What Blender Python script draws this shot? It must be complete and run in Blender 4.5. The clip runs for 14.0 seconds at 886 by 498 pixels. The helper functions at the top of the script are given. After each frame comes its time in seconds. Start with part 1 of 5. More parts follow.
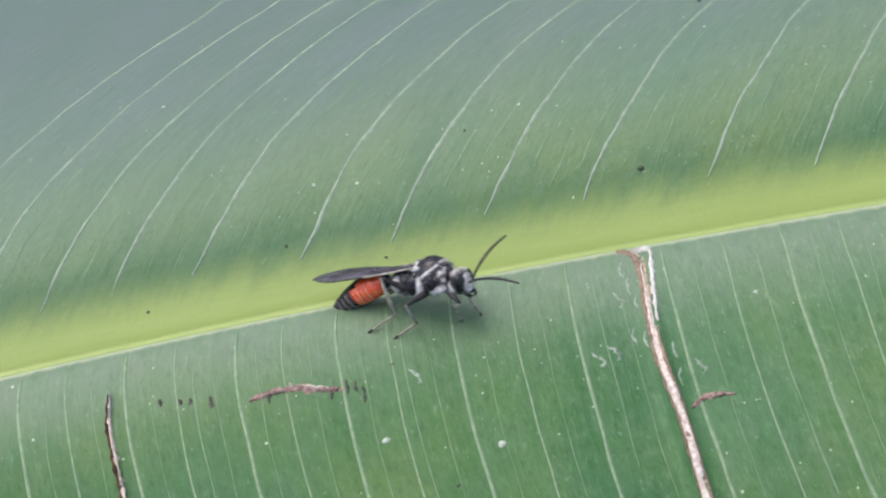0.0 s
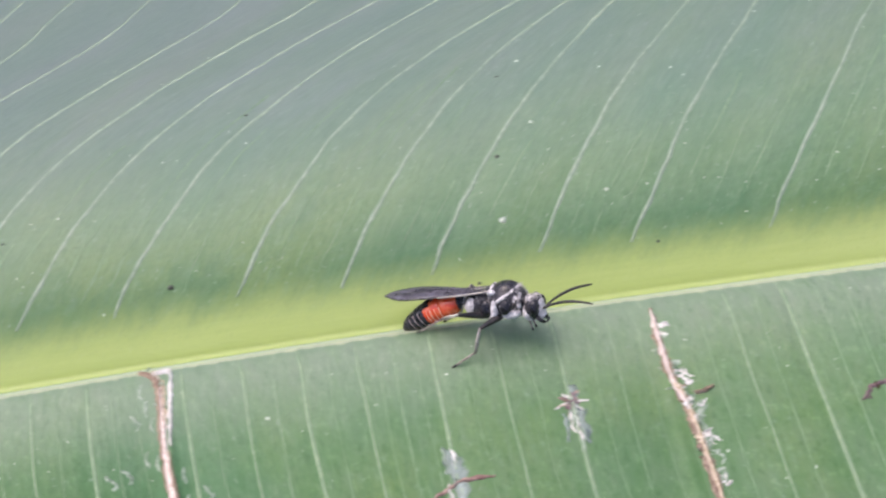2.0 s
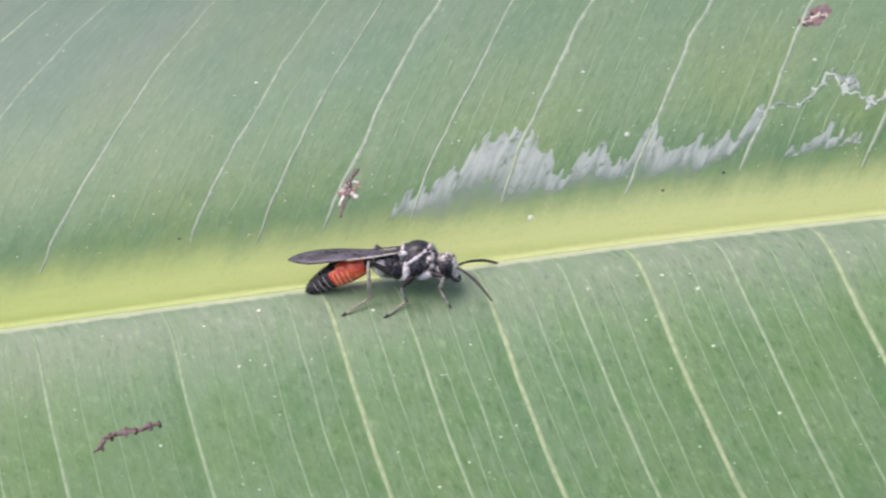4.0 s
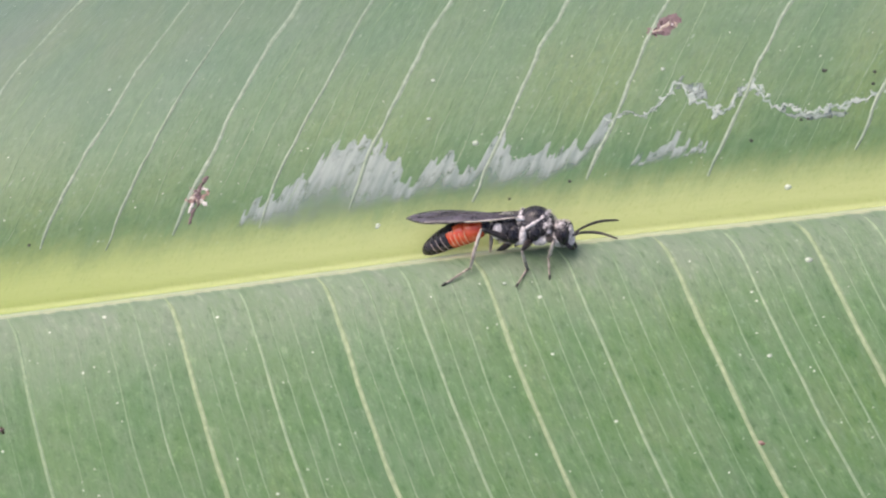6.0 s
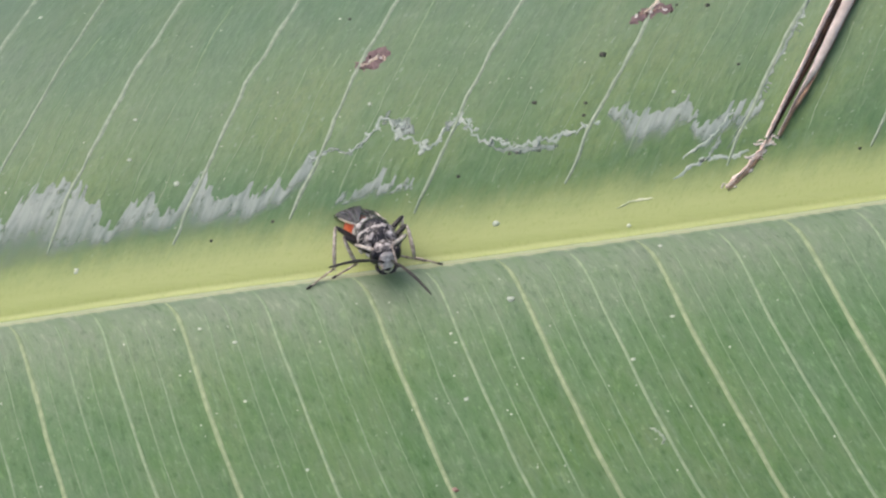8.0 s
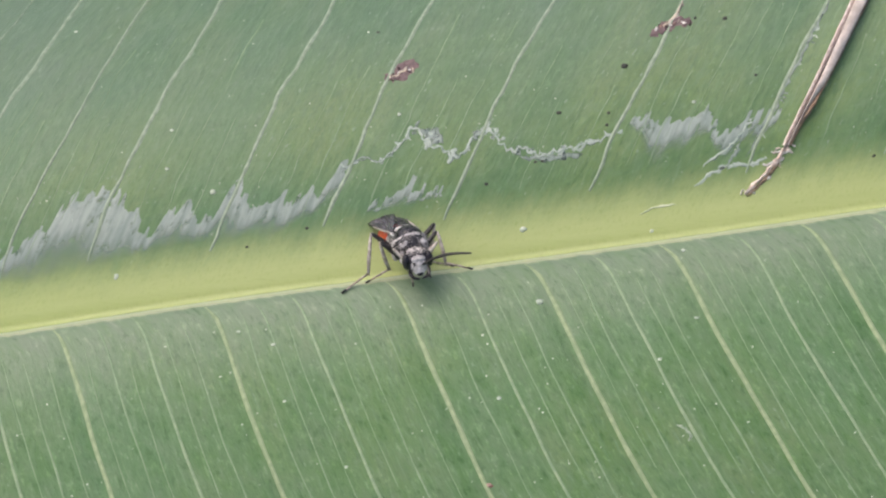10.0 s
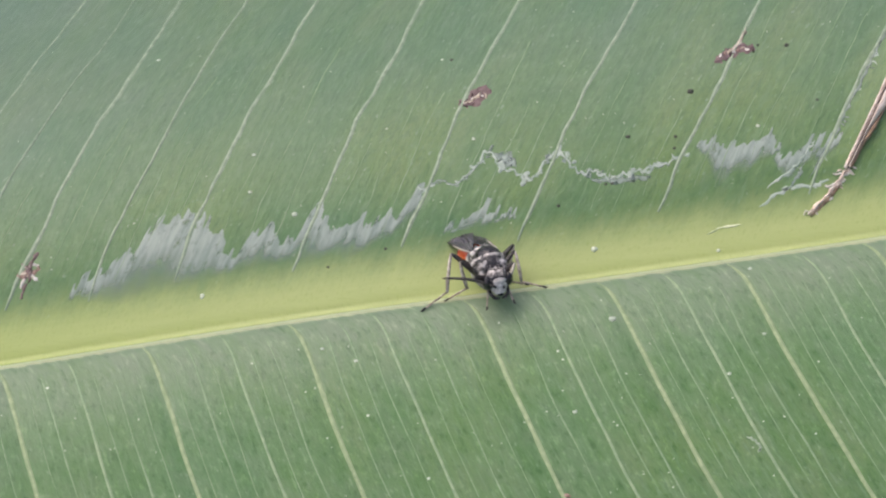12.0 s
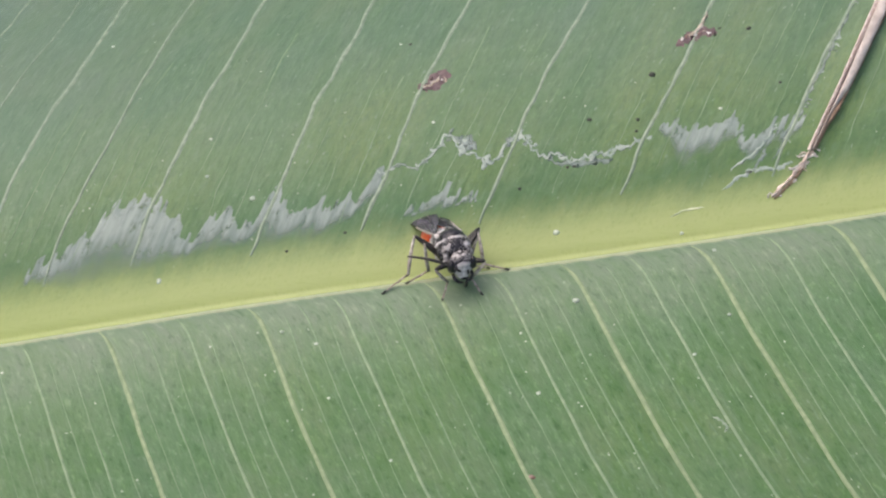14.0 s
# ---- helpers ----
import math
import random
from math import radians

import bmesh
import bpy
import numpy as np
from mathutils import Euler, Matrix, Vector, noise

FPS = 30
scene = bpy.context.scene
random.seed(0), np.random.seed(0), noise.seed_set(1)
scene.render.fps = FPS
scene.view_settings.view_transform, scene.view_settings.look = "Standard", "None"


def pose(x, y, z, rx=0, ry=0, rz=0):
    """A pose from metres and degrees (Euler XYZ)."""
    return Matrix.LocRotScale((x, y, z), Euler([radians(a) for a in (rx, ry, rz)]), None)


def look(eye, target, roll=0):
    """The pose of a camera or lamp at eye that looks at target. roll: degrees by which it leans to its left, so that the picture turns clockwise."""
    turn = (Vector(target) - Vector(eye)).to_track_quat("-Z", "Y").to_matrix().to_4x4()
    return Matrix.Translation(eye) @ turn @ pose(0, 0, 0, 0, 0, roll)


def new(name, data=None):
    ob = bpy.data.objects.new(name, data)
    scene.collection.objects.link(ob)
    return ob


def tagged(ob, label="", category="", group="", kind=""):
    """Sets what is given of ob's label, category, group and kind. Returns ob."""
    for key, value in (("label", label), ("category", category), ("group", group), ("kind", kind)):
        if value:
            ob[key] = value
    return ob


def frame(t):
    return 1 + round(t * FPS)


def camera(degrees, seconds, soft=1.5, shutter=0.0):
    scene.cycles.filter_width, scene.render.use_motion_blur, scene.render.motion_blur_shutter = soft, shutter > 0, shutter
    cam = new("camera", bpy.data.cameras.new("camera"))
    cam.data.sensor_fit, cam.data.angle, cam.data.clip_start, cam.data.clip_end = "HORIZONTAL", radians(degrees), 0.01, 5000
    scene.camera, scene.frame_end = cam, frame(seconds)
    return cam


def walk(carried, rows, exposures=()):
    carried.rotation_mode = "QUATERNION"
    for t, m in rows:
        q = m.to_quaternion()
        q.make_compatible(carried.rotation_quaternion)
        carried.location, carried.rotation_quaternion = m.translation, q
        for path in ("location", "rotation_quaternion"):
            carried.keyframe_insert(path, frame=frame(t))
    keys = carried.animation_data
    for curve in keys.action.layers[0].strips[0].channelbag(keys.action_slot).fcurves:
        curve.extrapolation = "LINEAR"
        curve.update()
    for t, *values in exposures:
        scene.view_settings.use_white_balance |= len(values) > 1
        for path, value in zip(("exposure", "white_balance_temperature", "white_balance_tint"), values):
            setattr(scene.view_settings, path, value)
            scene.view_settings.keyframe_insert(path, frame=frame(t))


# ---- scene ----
cam = camera(16, 14.0, soft=2.2, shutter=0.25)

# the camera's way along the leaf: seconds, place, turn
PATH = [
    (0.0, -0.07793, -0.17907, 0.19394, 41.343, 6.850, -6.374),
    (0.5, -0.07713, -0.18028, 0.19684, 41.272, 6.499, -6.259),
    (1.0, -0.06879, -0.17682, 0.20460, 39.837, 5.694, -6.594),
    (1.5, -0.05901, -0.17441, 0.20736, 39.288, 5.038, -6.792),
    (2.0, -0.04443, -0.17147, 0.20723, 39.296, 4.722, -6.775),
    (2.5, -0.02213, -0.17167, 0.20149, 39.720, 5.560, -6.110),
    (3.0, 0.00343, -0.17188, 0.20132, 39.409, 6.082, -5.628),
    (3.5, 0.01536, -0.17170, 0.19969, 39.528, 5.992, -5.664),
    (4.0, 0.02546, -0.17191, 0.20047, 39.055, 6.183, -5.686),
    (4.2, 0.02829, -0.17524, 0.19858, 39.897, 5.957, -5.917),
    (6.3, 0.04321, -0.17281, 0.20140, 38.817, 6.162, -5.483),
    (6.5, 0.05101, -0.17402, 0.19989, 38.989, 6.741, -5.261),
    (7.0, 0.07697, -0.17208, 0.19606, 38.832, 7.965, -4.939),
    (7.5, 0.07191, -0.16177, 0.19680, 38.159, 7.096, -6.120),
    (7.7, 0.06728, -0.16575, 0.19457, 38.689, 6.921, -6.248),
    (9.8, 0.05431, -0.17406, 0.20158, 39.232, 5.654, -7.520),
    (10.0, 0.05535, -0.17464, 0.20132, 39.259, 6.006, -7.181),
    (10.5, 0.04989, -0.17814, 0.20910, 39.162, 5.971, -7.336),
    (11.0, 0.05038, -0.18211, 0.20595, 40.056, 6.538, -6.953),
    (11.5, 0.04921, -0.17989, 0.20908, 39.594, 6.426, -7.089),
    (12.0, 0.04897, -0.18039, 0.20933, 39.678, 6.139, -7.332),
    (12.5, 0.04704, -0.18388, 0.20839, 40.610, 5.996, -7.485),
    (13.0, 0.04362, -0.18223, 0.21132, 39.755, 5.145, -8.195),
    (13.5, 0.04281, -0.18191, 0.20897, 40.018, 5.000, -8.281),
    (14.0, 0.04525, -0.18364, 0.20200, 40.921, 5.287, -8.254),
]
EXPOSURES = [(0.0, 0.31, 6070, 10), (0.6, 0.45, 6040, 14), (1.2, 0.53, 6120, 19), (2.2, 0.53, 6220, 20), (3.5, 0.52, 6350, 20), (4.2, 0.57, 6450, 19), (6.5, 0.48, 6650, 17), (7.0, 0.38, 6650, 13), (7.5, 0.24, 6620, 13), (14.0, 0.23, 6620, 13)]
walk(cam, [(row[0], pose(*row[1:])) for row in PATH], EXPOSURES)

# ---- light: a bright overcast sky ----
world = bpy.data.worlds.new("overcast_sky")
scene.world = world
world.use_nodes = True
wt = world.node_tree
wt.nodes.clear()
w_out = wt.nodes.new("ShaderNodeOutputWorld")
w_bg = wt.nodes.new("ShaderNodeBackground")
w_sky = wt.nodes.new("ShaderNodeTexSky")
w_sky.sky_type = "NISHITA"
w_sky.sun_disc = False
w_sky.sun_elevation = radians(66)
w_sky.sun_rotation = radians(-50)
w_sky.air_density = 1.0
w_sky.dust_density = 6.0
w_sky.ozone_density = 1.0
w_bg.inputs["Strength"].default_value = 0.15
wt.links.new(w_sky.outputs[0], w_bg.inputs["Color"])
wt.links.new(w_bg.outputs[0], w_out.inputs["Surface"])

sun = new("sun", bpy.data.lights.new("sun", "SUN"))
sun.data.energy = 0.72
sun.data.angle = radians(72)
sun.data.color = (1.0, 0.985, 0.96)
sun.matrix_world = look((-0.32, 0.27, 0.95), (0, 0, 0))


# ---- materials ----
class Nodes:
    """A small writer of node materials."""

    def __init__(self, name, roughness=0.5, metallic=0.0):
        self.mat = bpy.data.materials.new(name)
        self.mat.use_nodes = True
        self.tree = self.mat.node_tree
        self.bsdf = self.tree.nodes["Principled BSDF"]
        self.bsdf.inputs["Roughness"].default_value = roughness
        self.bsdf.inputs["Metallic"].default_value = metallic

    def node(self, kind, **values):
        n = self.tree.nodes.new(kind)
        for key, value in values.items():
            n.inputs[key].default_value = value
        return n

    def link(self, a, b):
        self.tree.links.new(a, b)

    def put(self, name, socket):
        self.link(socket, self.bsdf.inputs[name])

    def coords(self, which="Object"):
        return self.node("ShaderNodeTexCoord").outputs[which]

    def scaled(self, vec, scale, shift=(0, 0, 0)):
        m = self.node("ShaderNodeMapping")
        m.inputs["Scale"].default_value = scale
        m.inputs["Location"].default_value = shift
        self.link(vec, m.inputs["Vector"])
        return m.outputs[0]

    def noise(self, vec, scale=1.0, detail=3.0, rough=0.55):
        n = self.node("ShaderNodeTexNoise", Scale=scale, Detail=detail, Roughness=rough)
        self.link(vec, n.inputs["Vector"])
        return n.outputs["Fac"]

    def ramp(self, fac, stops):
        r = self.node("ShaderNodeValToRGB")
        e = r.color_ramp.elements
        while len(e) < len(stops):
            e.new(0.5)
        for el, (at, col) in zip(e, stops):
            el.position = at
            el.color = (*col, 1) if len(col) == 3 else col
        self.link(fac, r.inputs["Fac"])
        return r.outputs["Color"]

    def mix(self, fac, a, b, how="MIX"):
        m = self.tree.nodes.new("ShaderNodeMix")
        m.data_type, m.blend_type = "RGBA", how
        for sock, v in ((m.inputs[0], fac), (m.inputs[6], a), (m.inputs[7], b)):
            if isinstance(v, (int, float)):
                sock.default_value = v
            elif isinstance(v, tuple):
                sock.default_value = (*v, 1)
            else:
                self.link(v, sock)
        return m.outputs[2]

    def span(self, value, lo, hi, a=0.0, b=1.0):
        m = self.tree.nodes.new("ShaderNodeMapRange")
        m.interpolation_type = "SMOOTHSTEP"
        self.link(value, m.inputs[0])
        for i, v in enumerate((lo, hi, a, b)):
            m.inputs[i + 1].default_value = v
        return m.outputs[0]

    def math(self, how, a, b=0.0):
        m = self.tree.nodes.new("ShaderNodeMath")
        m.operation = how
        for sock, v in ((m.inputs[0], a), (m.inputs[1], b)):
            if isinstance(v, (int, float)):
                sock.default_value = v
            else:
                self.link(v, sock)
        return m.outputs[0]

    def bump(self, height, strength, distance):
        b = self.node("ShaderNodeBump", Strength=strength, Distance=distance)
        self.link(height, b.inputs["Height"])
        self.put("Normal", b.outputs[0])


def leaf_material():
    """Waxy green blade with parallel fine veins; the channel of the midrib is yellow-green.
    The map's u runs along the midrib and v across it, both in millimetres."""
    n = Nodes("waxy_green_leaf", 0.42)
    uv = n.coords("UV")
    sep = n.node("ShaderNodeSeparateXYZ")
    n.link(uv, sep.inputs[0])
    v = sep.outputs[1]
    # the fine veins stand out more towards the tip
    tip = n.span(sep.outputs[0], -10.0, 40.0, 0.5, 1.0)
    fine = n.noise(n.scaled(uv, (1.9, 0.03, 1)), 1.0, 4.0, 0.6)
    mid = n.noise(n.scaled(uv, (0.38, 0.02, 1), (7, 3, 0)), 1.0, 3.0)
    wide = n.noise(n.scaled(uv, (0.05, 0.05, 1), (3, 9, 0)), 1.0, 2.0)
    grain = n.noise(n.scaled(uv, (3.6, 2.0, 1)), 1.0, 4.0, 0.7)
    speck = n.noise(n.scaled(uv, (2.4, 1.5, 1), (40, 2, 0)), 1.0, 2.0, 0.5)
    dash = n.noise(n.scaled(uv, (3.2, 0.42, 1), (11, 4, 0)), 1.0, 3.0, 0.55)
    dark = n.noise(n.scaled(uv, (2.3, 0.5, 1), (23, 14, 0)), 1.0, 3.0, 0.6)
    cloud = n.noise(n.scaled(uv, (0.16, 0.11, 1), (5, 1, 0)), 1.0, 3.0)
    tip = n.math("MULTIPLY", tip, n.span(v, -1.0, 6.0, 1.0, 0.4))
    green = n.ramp(wide, [(0.34, (0.058, 0.158, 0.058)), (0.64, (0.098, 0.185, 0.046))])
    green = n.mix(n.span(cloud, 0.42, 0.68, 0, 0.6), green, (0.044, 0.140, 0.046))
    streaky = n.span(v, -1.0, 9.0, 1.0, 0.25)
    green = n.mix(n.math("MULTIPLY", n.span(fine, 0.50, 0.74, 0, 0.4), streaky), green, (0.092, 0.200, 0.082))
    green = n.mix(n.math("MULTIPLY", n.span(mid, 0.55, 0.75, 0, 0.40), streaky), green, (0.082, 0.190, 0.072))
    green = n.mix(n.math("MULTIPLY", n.span(dash, 0.52, 0.74, 0, 1.0), tip), green, (0.135, 0.240, 0.12))
    green = n.mix(n.math("MULTIPLY", n.span(dark, 0.52, 0.74, 0, 1.0), tip), green, (0.032, 0.105, 0.030))
    green = n.mix(n.span(grain, 0.50, 0.74, 0, 0.5), green, (0.032, 0.108, 0.028))
    green = n.mix(n.span(speck, 0.66, 0.73, 0, 0.7), green, (0.19, 0.29, 0.18))
    mottle = n.noise(n.scaled(uv, (0.95, 0.7, 1), (9, 31, 0)), 1.0, 4.0, 0.6)
    green = n.mix(n.span(mottle, 0.50, 0.68, 0, 0.42), green, (0.110, 0.208, 0.092))
    green = n.mix(n.span(mottle, 0.48, 0.34, 0, 0.40), green, (0.044, 0.128, 0.038))
    # scuffs and small dull patches of the worn skin
    worn = n.math("MULTIPLY", n.span(v, -0.5, 4.0, 1.0, 0.6), n.span(sep.outputs[0], -40.0, 30.0, 0.55, 0.8))
    scuff = n.noise(n.scaled(uv, (1.5, 0.85, 1), (61, 17, 0)), 1.0, 5.0, 0.7)
    dull = n.noise(n.scaled(uv, (0.55, 0.30, 1), (33, 71, 0)), 1.0, 4.0, 0.65)

    def wear(c):
        c = n.mix(n.math("MULTIPLY", n.span(dull, 0.50, 0.60), worn), c, (1.10, 1.0, 1.12), "MULTIPLY")
        c = n.mix(n.math("MULTIPLY", n.span(dull, 0.48, 0.38), worn), c, (0.84, 0.93, 0.78), "MULTIPLY")
        c = n.mix(n.math("MULTIPLY", n.span(scuff, 0.54, 0.66), worn), c, (1.55, 1.40, 1.50), "MULTIPLY")
        return n.mix(n.math("MULTIPLY", n.span(scuff, 0.46, 0.35), worn), c, (0.60, 0.70, 0.60), "MULTIPLY")

    # shading of the blade's curve put into the colour: deeper green near the stalk
    green = n.mix(n.span(sep.outputs[0], -60.0, -112.0, 0, 0.32), green, (0.040, 0.125, 0.034))
    # light on the curve, painted paler towards the tip on the near blade
    near = n.math("MULTIPLY", n.span(v, -1.0, 3.0, 1.0, 0.0), n.span(sep.outputs[0], -78.0, -30.0, 0.0, 0.42))
    green = n.mix(near, green, (0.135, 0.222, 0.108))
    # grey sky glare painted into the far blade's colour, heavier towards the stalk
    sky_glare = n.math("MULTIPLY", n.span(v, 7.0, 24.0), n.span(sep.outputs[0], -100.0, 45.0, 0.52, 0.2))
    sky_glare = n.math("MULTIPLY", sky_glare, n.span(cloud, 0.25, 0.6, 1.15, 0.8))
    green = n.mix(sky_glare, green, (0.15, 0.162, 0.178))
    long = n.noise(n.scaled(uv, (0.12, 1.6, 1), (1, 5, 0)), 1.0, 5.0, 0.65)
    yellow = n.ramp(long, [(0.25, (0.285, 0.37, 0.082)), (0.75, (0.325, 0.41, 0.105))])
    yellow = n.mix(n.span(sep.outputs[0], -30.0, 45.0, 0.0, 0.85), yellow, n.ramp(long, [(0.25, (0.355, 0.42, 0.16)), (0.75, (0.395, 0.455, 0.188))]))
    yellow = n.mix(n.span(grain, 0.5, 0.72, 0, 0.6), yellow, (0.255, 0.335, 0.085))
    yellow = n.mix(n.span(scuff, 0.56, 0.72, 0, 0.35), yellow, (0.36, 0.43, 0.15))
    # soft change into the far blade
    edge = n.math("ADD", v, n.math("MULTIPLY", n.math("ADD", n.math("SUBTRACT", mid, 0.5), n.math("SUBTRACT", scuff, 0.5)), 2.0))
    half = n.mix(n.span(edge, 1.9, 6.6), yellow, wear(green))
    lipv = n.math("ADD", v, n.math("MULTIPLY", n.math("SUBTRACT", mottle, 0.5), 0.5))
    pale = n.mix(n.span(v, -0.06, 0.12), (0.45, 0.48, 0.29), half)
    # sky sheen on the curve below the lip, painted as a paler green
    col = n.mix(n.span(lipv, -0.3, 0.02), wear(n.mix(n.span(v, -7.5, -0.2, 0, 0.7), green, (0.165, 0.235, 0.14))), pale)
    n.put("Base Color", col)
    rough = n.math("ADD", n.math("MULTIPLY", grain, 0.18), n.math("MULTIPLY", wide, 0.12))
    n.put("Roughness", n.math("ADD", rough, 0.33))
    n.put("Specular IOR Level", n.span(v, -11.0, -1.0, 0.2, 0.5))
    gloss = n.math("MULTIPLY", n.span(v, 6.0, 22.0), n.span(sep.outputs[0], -35.0, 25.0, 0.85, 0.22))
    n.put("Coat Weight", n.math("ADD", gloss, n.span(v, -10.0, -1.0, 0.04, 0.15)))
    n.bsdf.inputs["Coat Roughness"].default_value = 0.4
    n.put("Sheen Weight", n.math("MULTIPLY", n.span(v, -10.0, 3.0, 0.06, 1.0), n.span(sep.outputs[0], -60.0, 70.0, 1.0, 0.62)))
    n.bsdf.inputs["Sheen Roughness"].default_value = 0.36
    n.bsdf.inputs["Sheen Tint"].default_value = (0.85, 0.93, 1.0, 1)
    h = n.math("ADD", n.math("MULTIPLY", fine, 0.45), n.math("MULTIPLY", grain, 0.3))
    h = n.math("ADD", h, n.math("MULTIPLY", mottle, 0.9))
    h = n.math("ADD", h, n.math("MULTIPLY", dash, 0.3))
    h = n.math("ADD", h, n.math("MULTIPLY", scuff, 0.8))
    off = n.math("MAXIMUM", n.span(v, 2.5, 8.0), n.span(v, -1.5, -0.2, 1.0, 0.0))
    n.bump(n.math("MULTIPLY", h, off), 0.75, 0.00013)
    return n.mat


def plain(name, dark, light, roughness=0.5, scale=900.0, bump=0.3, depth=0.00004, specular=0.5, stretch=(1, 1, 1)):
    n = Nodes(name, roughness)
    vec = n.scaled(n.coords(), stretch)
    f = n.noise(vec, scale, 4.0, 0.6)
    g = n.noise(vec, scale * 0.21, 2.0)
    col = n.mix(n.span(f, 0.35, 0.68), dark, light)
    col = n.mix(n.span(g, 0.5, 0.7, 0, 0.4), col, dark)
    n.put("Base Color", col)
    n.put("Roughness", n.span(f, 0.2, 0.8, max(0.05, roughness - 0.1), min(1.0, roughness + 0.12)))
    n.bsdf.inputs["Specular IOR Level"].default_value = specular
    n.bump(f, bump, depth)
    return n.mat


def film_material():
    """Thin scraped skin, cloudy and faintly streaked along the veins, through which the leaf shows."""
    n = Nodes("silvery_scraped_skin", 0.45)
    uv = n.coords("UV")
    streak = n.noise(n.scaled(uv, (1.6, 0.3, 1)), 1.0, 4.0, 0.6)
    cloud = n.noise(n.scaled(uv, (0.45, 0.4, 1), (4, 7, 0)), 1.0, 3.0)
    col = n.mix(n.span(streak, 0.3, 0.7), (0.25, 0.325, 0.285), (0.335, 0.40, 0.355))
    n.put("Base Color", col)
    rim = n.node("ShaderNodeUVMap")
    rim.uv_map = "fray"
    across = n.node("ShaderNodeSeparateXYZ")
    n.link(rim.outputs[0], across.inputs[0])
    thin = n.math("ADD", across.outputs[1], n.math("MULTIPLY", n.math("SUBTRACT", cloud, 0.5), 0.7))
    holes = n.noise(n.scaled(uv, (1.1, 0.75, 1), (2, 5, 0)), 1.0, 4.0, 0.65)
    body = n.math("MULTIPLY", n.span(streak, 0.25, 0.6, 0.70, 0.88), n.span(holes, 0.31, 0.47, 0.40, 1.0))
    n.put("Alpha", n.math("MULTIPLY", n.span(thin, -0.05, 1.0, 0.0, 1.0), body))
    n.bump(streak, 0.25, 0.00004)
    return n.mat


LEAF = leaf_material()
VEIN = plain("pale_vein", (0.215, 0.30, 0.15), (0.32, 0.395, 0.22), 0.5, 1500)
MIDVEIN = plain("pale_green_vein", (0.175, 0.275, 0.145), (0.27, 0.36, 0.21), 0.5, 1500)
FINEVEIN = plain("fine_green_vein", (0.14, 0.24, 0.115), (0.225, 0.325, 0.185), 0.5, 1500)
UPVEIN = plain("pale_grey_vein", (0.20, 0.275, 0.185), (0.31, 0.38, 0.275), 0.5, 1500)
TAWNY = plain("tawny_dry_skin", (0.46, 0.36, 0.24), (0.72, 0.61, 0.45), 0.8, 2600, 0.6, 0.00006, 0.2)
BROWN = plain("dry_brown_edge", (0.20, 0.14, 0.095), (0.40, 0.30, 0.22), 0.8, 3000, 0.9, 0.0001, 0.2)
DARKDRY = plain("dark_dry_rim", (0.03, 0.018, 0.01), (0.11, 0.06, 0.03), 0.85, 1800, 0.8, 0.0001, 0.2)
PALEDRY = plain("papery_pale_rim", (0.42, 0.36, 0.27), (0.68, 0.62, 0.52), 0.75, 1600, 0.6, 0.0001, 0.3)
FILM = film_material()
GREYUNDER = plain("pale_beige_underside", (0.46, 0.40, 0.35), (0.68, 0.61, 0.55), 0.7, 900, 0.3, 0.00005, 0.3)
PALESKIN = plain("pale_scuffed_skin", (0.21, 0.29, 0.20), (0.40, 0.46, 0.36), 0.6, 2400, 0.4, 0.00005, 0.3)
WISP = plain("bright_scraped_skin", (0.28, 0.36, 0.29), (0.44, 0.50, 0.44), 0.45, 1600, 0.25, 0.00004, 0.5)
SMUDGE = plain("greyish_brown_smudge", (0.045, 0.042, 0.035), (0.10, 0.095, 0.08), 0.75, 2500, 0.6, 0.00006, 0.3)
SCAR = plain("rusty_scar", (0.20, 0.115, 0.095), (0.46, 0.33, 0.28), 0.75, 2500, 0.8, 0.0001, 0.3)
PURPLE = plain("purple_brown_blotch", (0.125, 0.085, 0.085), (0.23, 0.155, 0.155), 0.6, 2000, 0.6, 0.00006, 0.4)
BLACKDOT = plain("black_speck", (0.02, 0.024, 0.018), (0.075, 0.08, 0.06), 0.7, 4000, 0.5, 0.00004)
WHITEDOT = plain("white_speck", (0.42, 0.50, 0.38), (0.66, 0.71, 0.58), 0.7, 4000, 0.5, 0.00004)
WHITEFLAKE = plain("white_papery_flake", (0.56, 0.53, 0.47), (0.86, 0.84, 0.78), 0.7, 2500, 0.6, 0.00006, 0.3)
PINKDRY = plain("pinkish_dry_rim", (0.58, 0.46, 0.38), (0.86, 0.78, 0.70), 0.75, 3000, 0.7, 0.0001, 0.3)
SLITSHADE = plain("black_slit_shade", (0.008, 0.006, 0.005), (0.05, 0.03, 0.02), 0.85, 900, 0.8, 0.0001, 0.2)
SCRATCH = plain("pale_yellow_scratch", (0.45, 0.52, 0.30), (0.62, 0.66, 0.46), 0.6, 2500)
SOIL = plain("dark_mulch_and_grass", (0.018, 0.022, 0.01), (0.06, 0.075, 0.03), 0.9, 14.0, 0.8, 0.02, 0.2)


# ---- the leaf's shape, in millimetres ----
# a runs along the midrib towards the tip, v across it from the near lip of the channel
C50, S50 = math.cos(radians(50)), math.sin(radians(50))


def place(a, b, d):
    return Vector((a, b * S50 - d * C50, b * C50 + d * S50)) * 0.001


def lip(a):
    """How far the near lip of the channel swings sideways."""
    a = max(-125.0, min(105.0, a))
    return 1.118e-06 * a ** 3 - 1.4066e-04 * a ** 2 - 1.5233e-02 * a - 6.977 + 0.34 * math.exp(-((a - 36.0) / 22.0) ** 2)


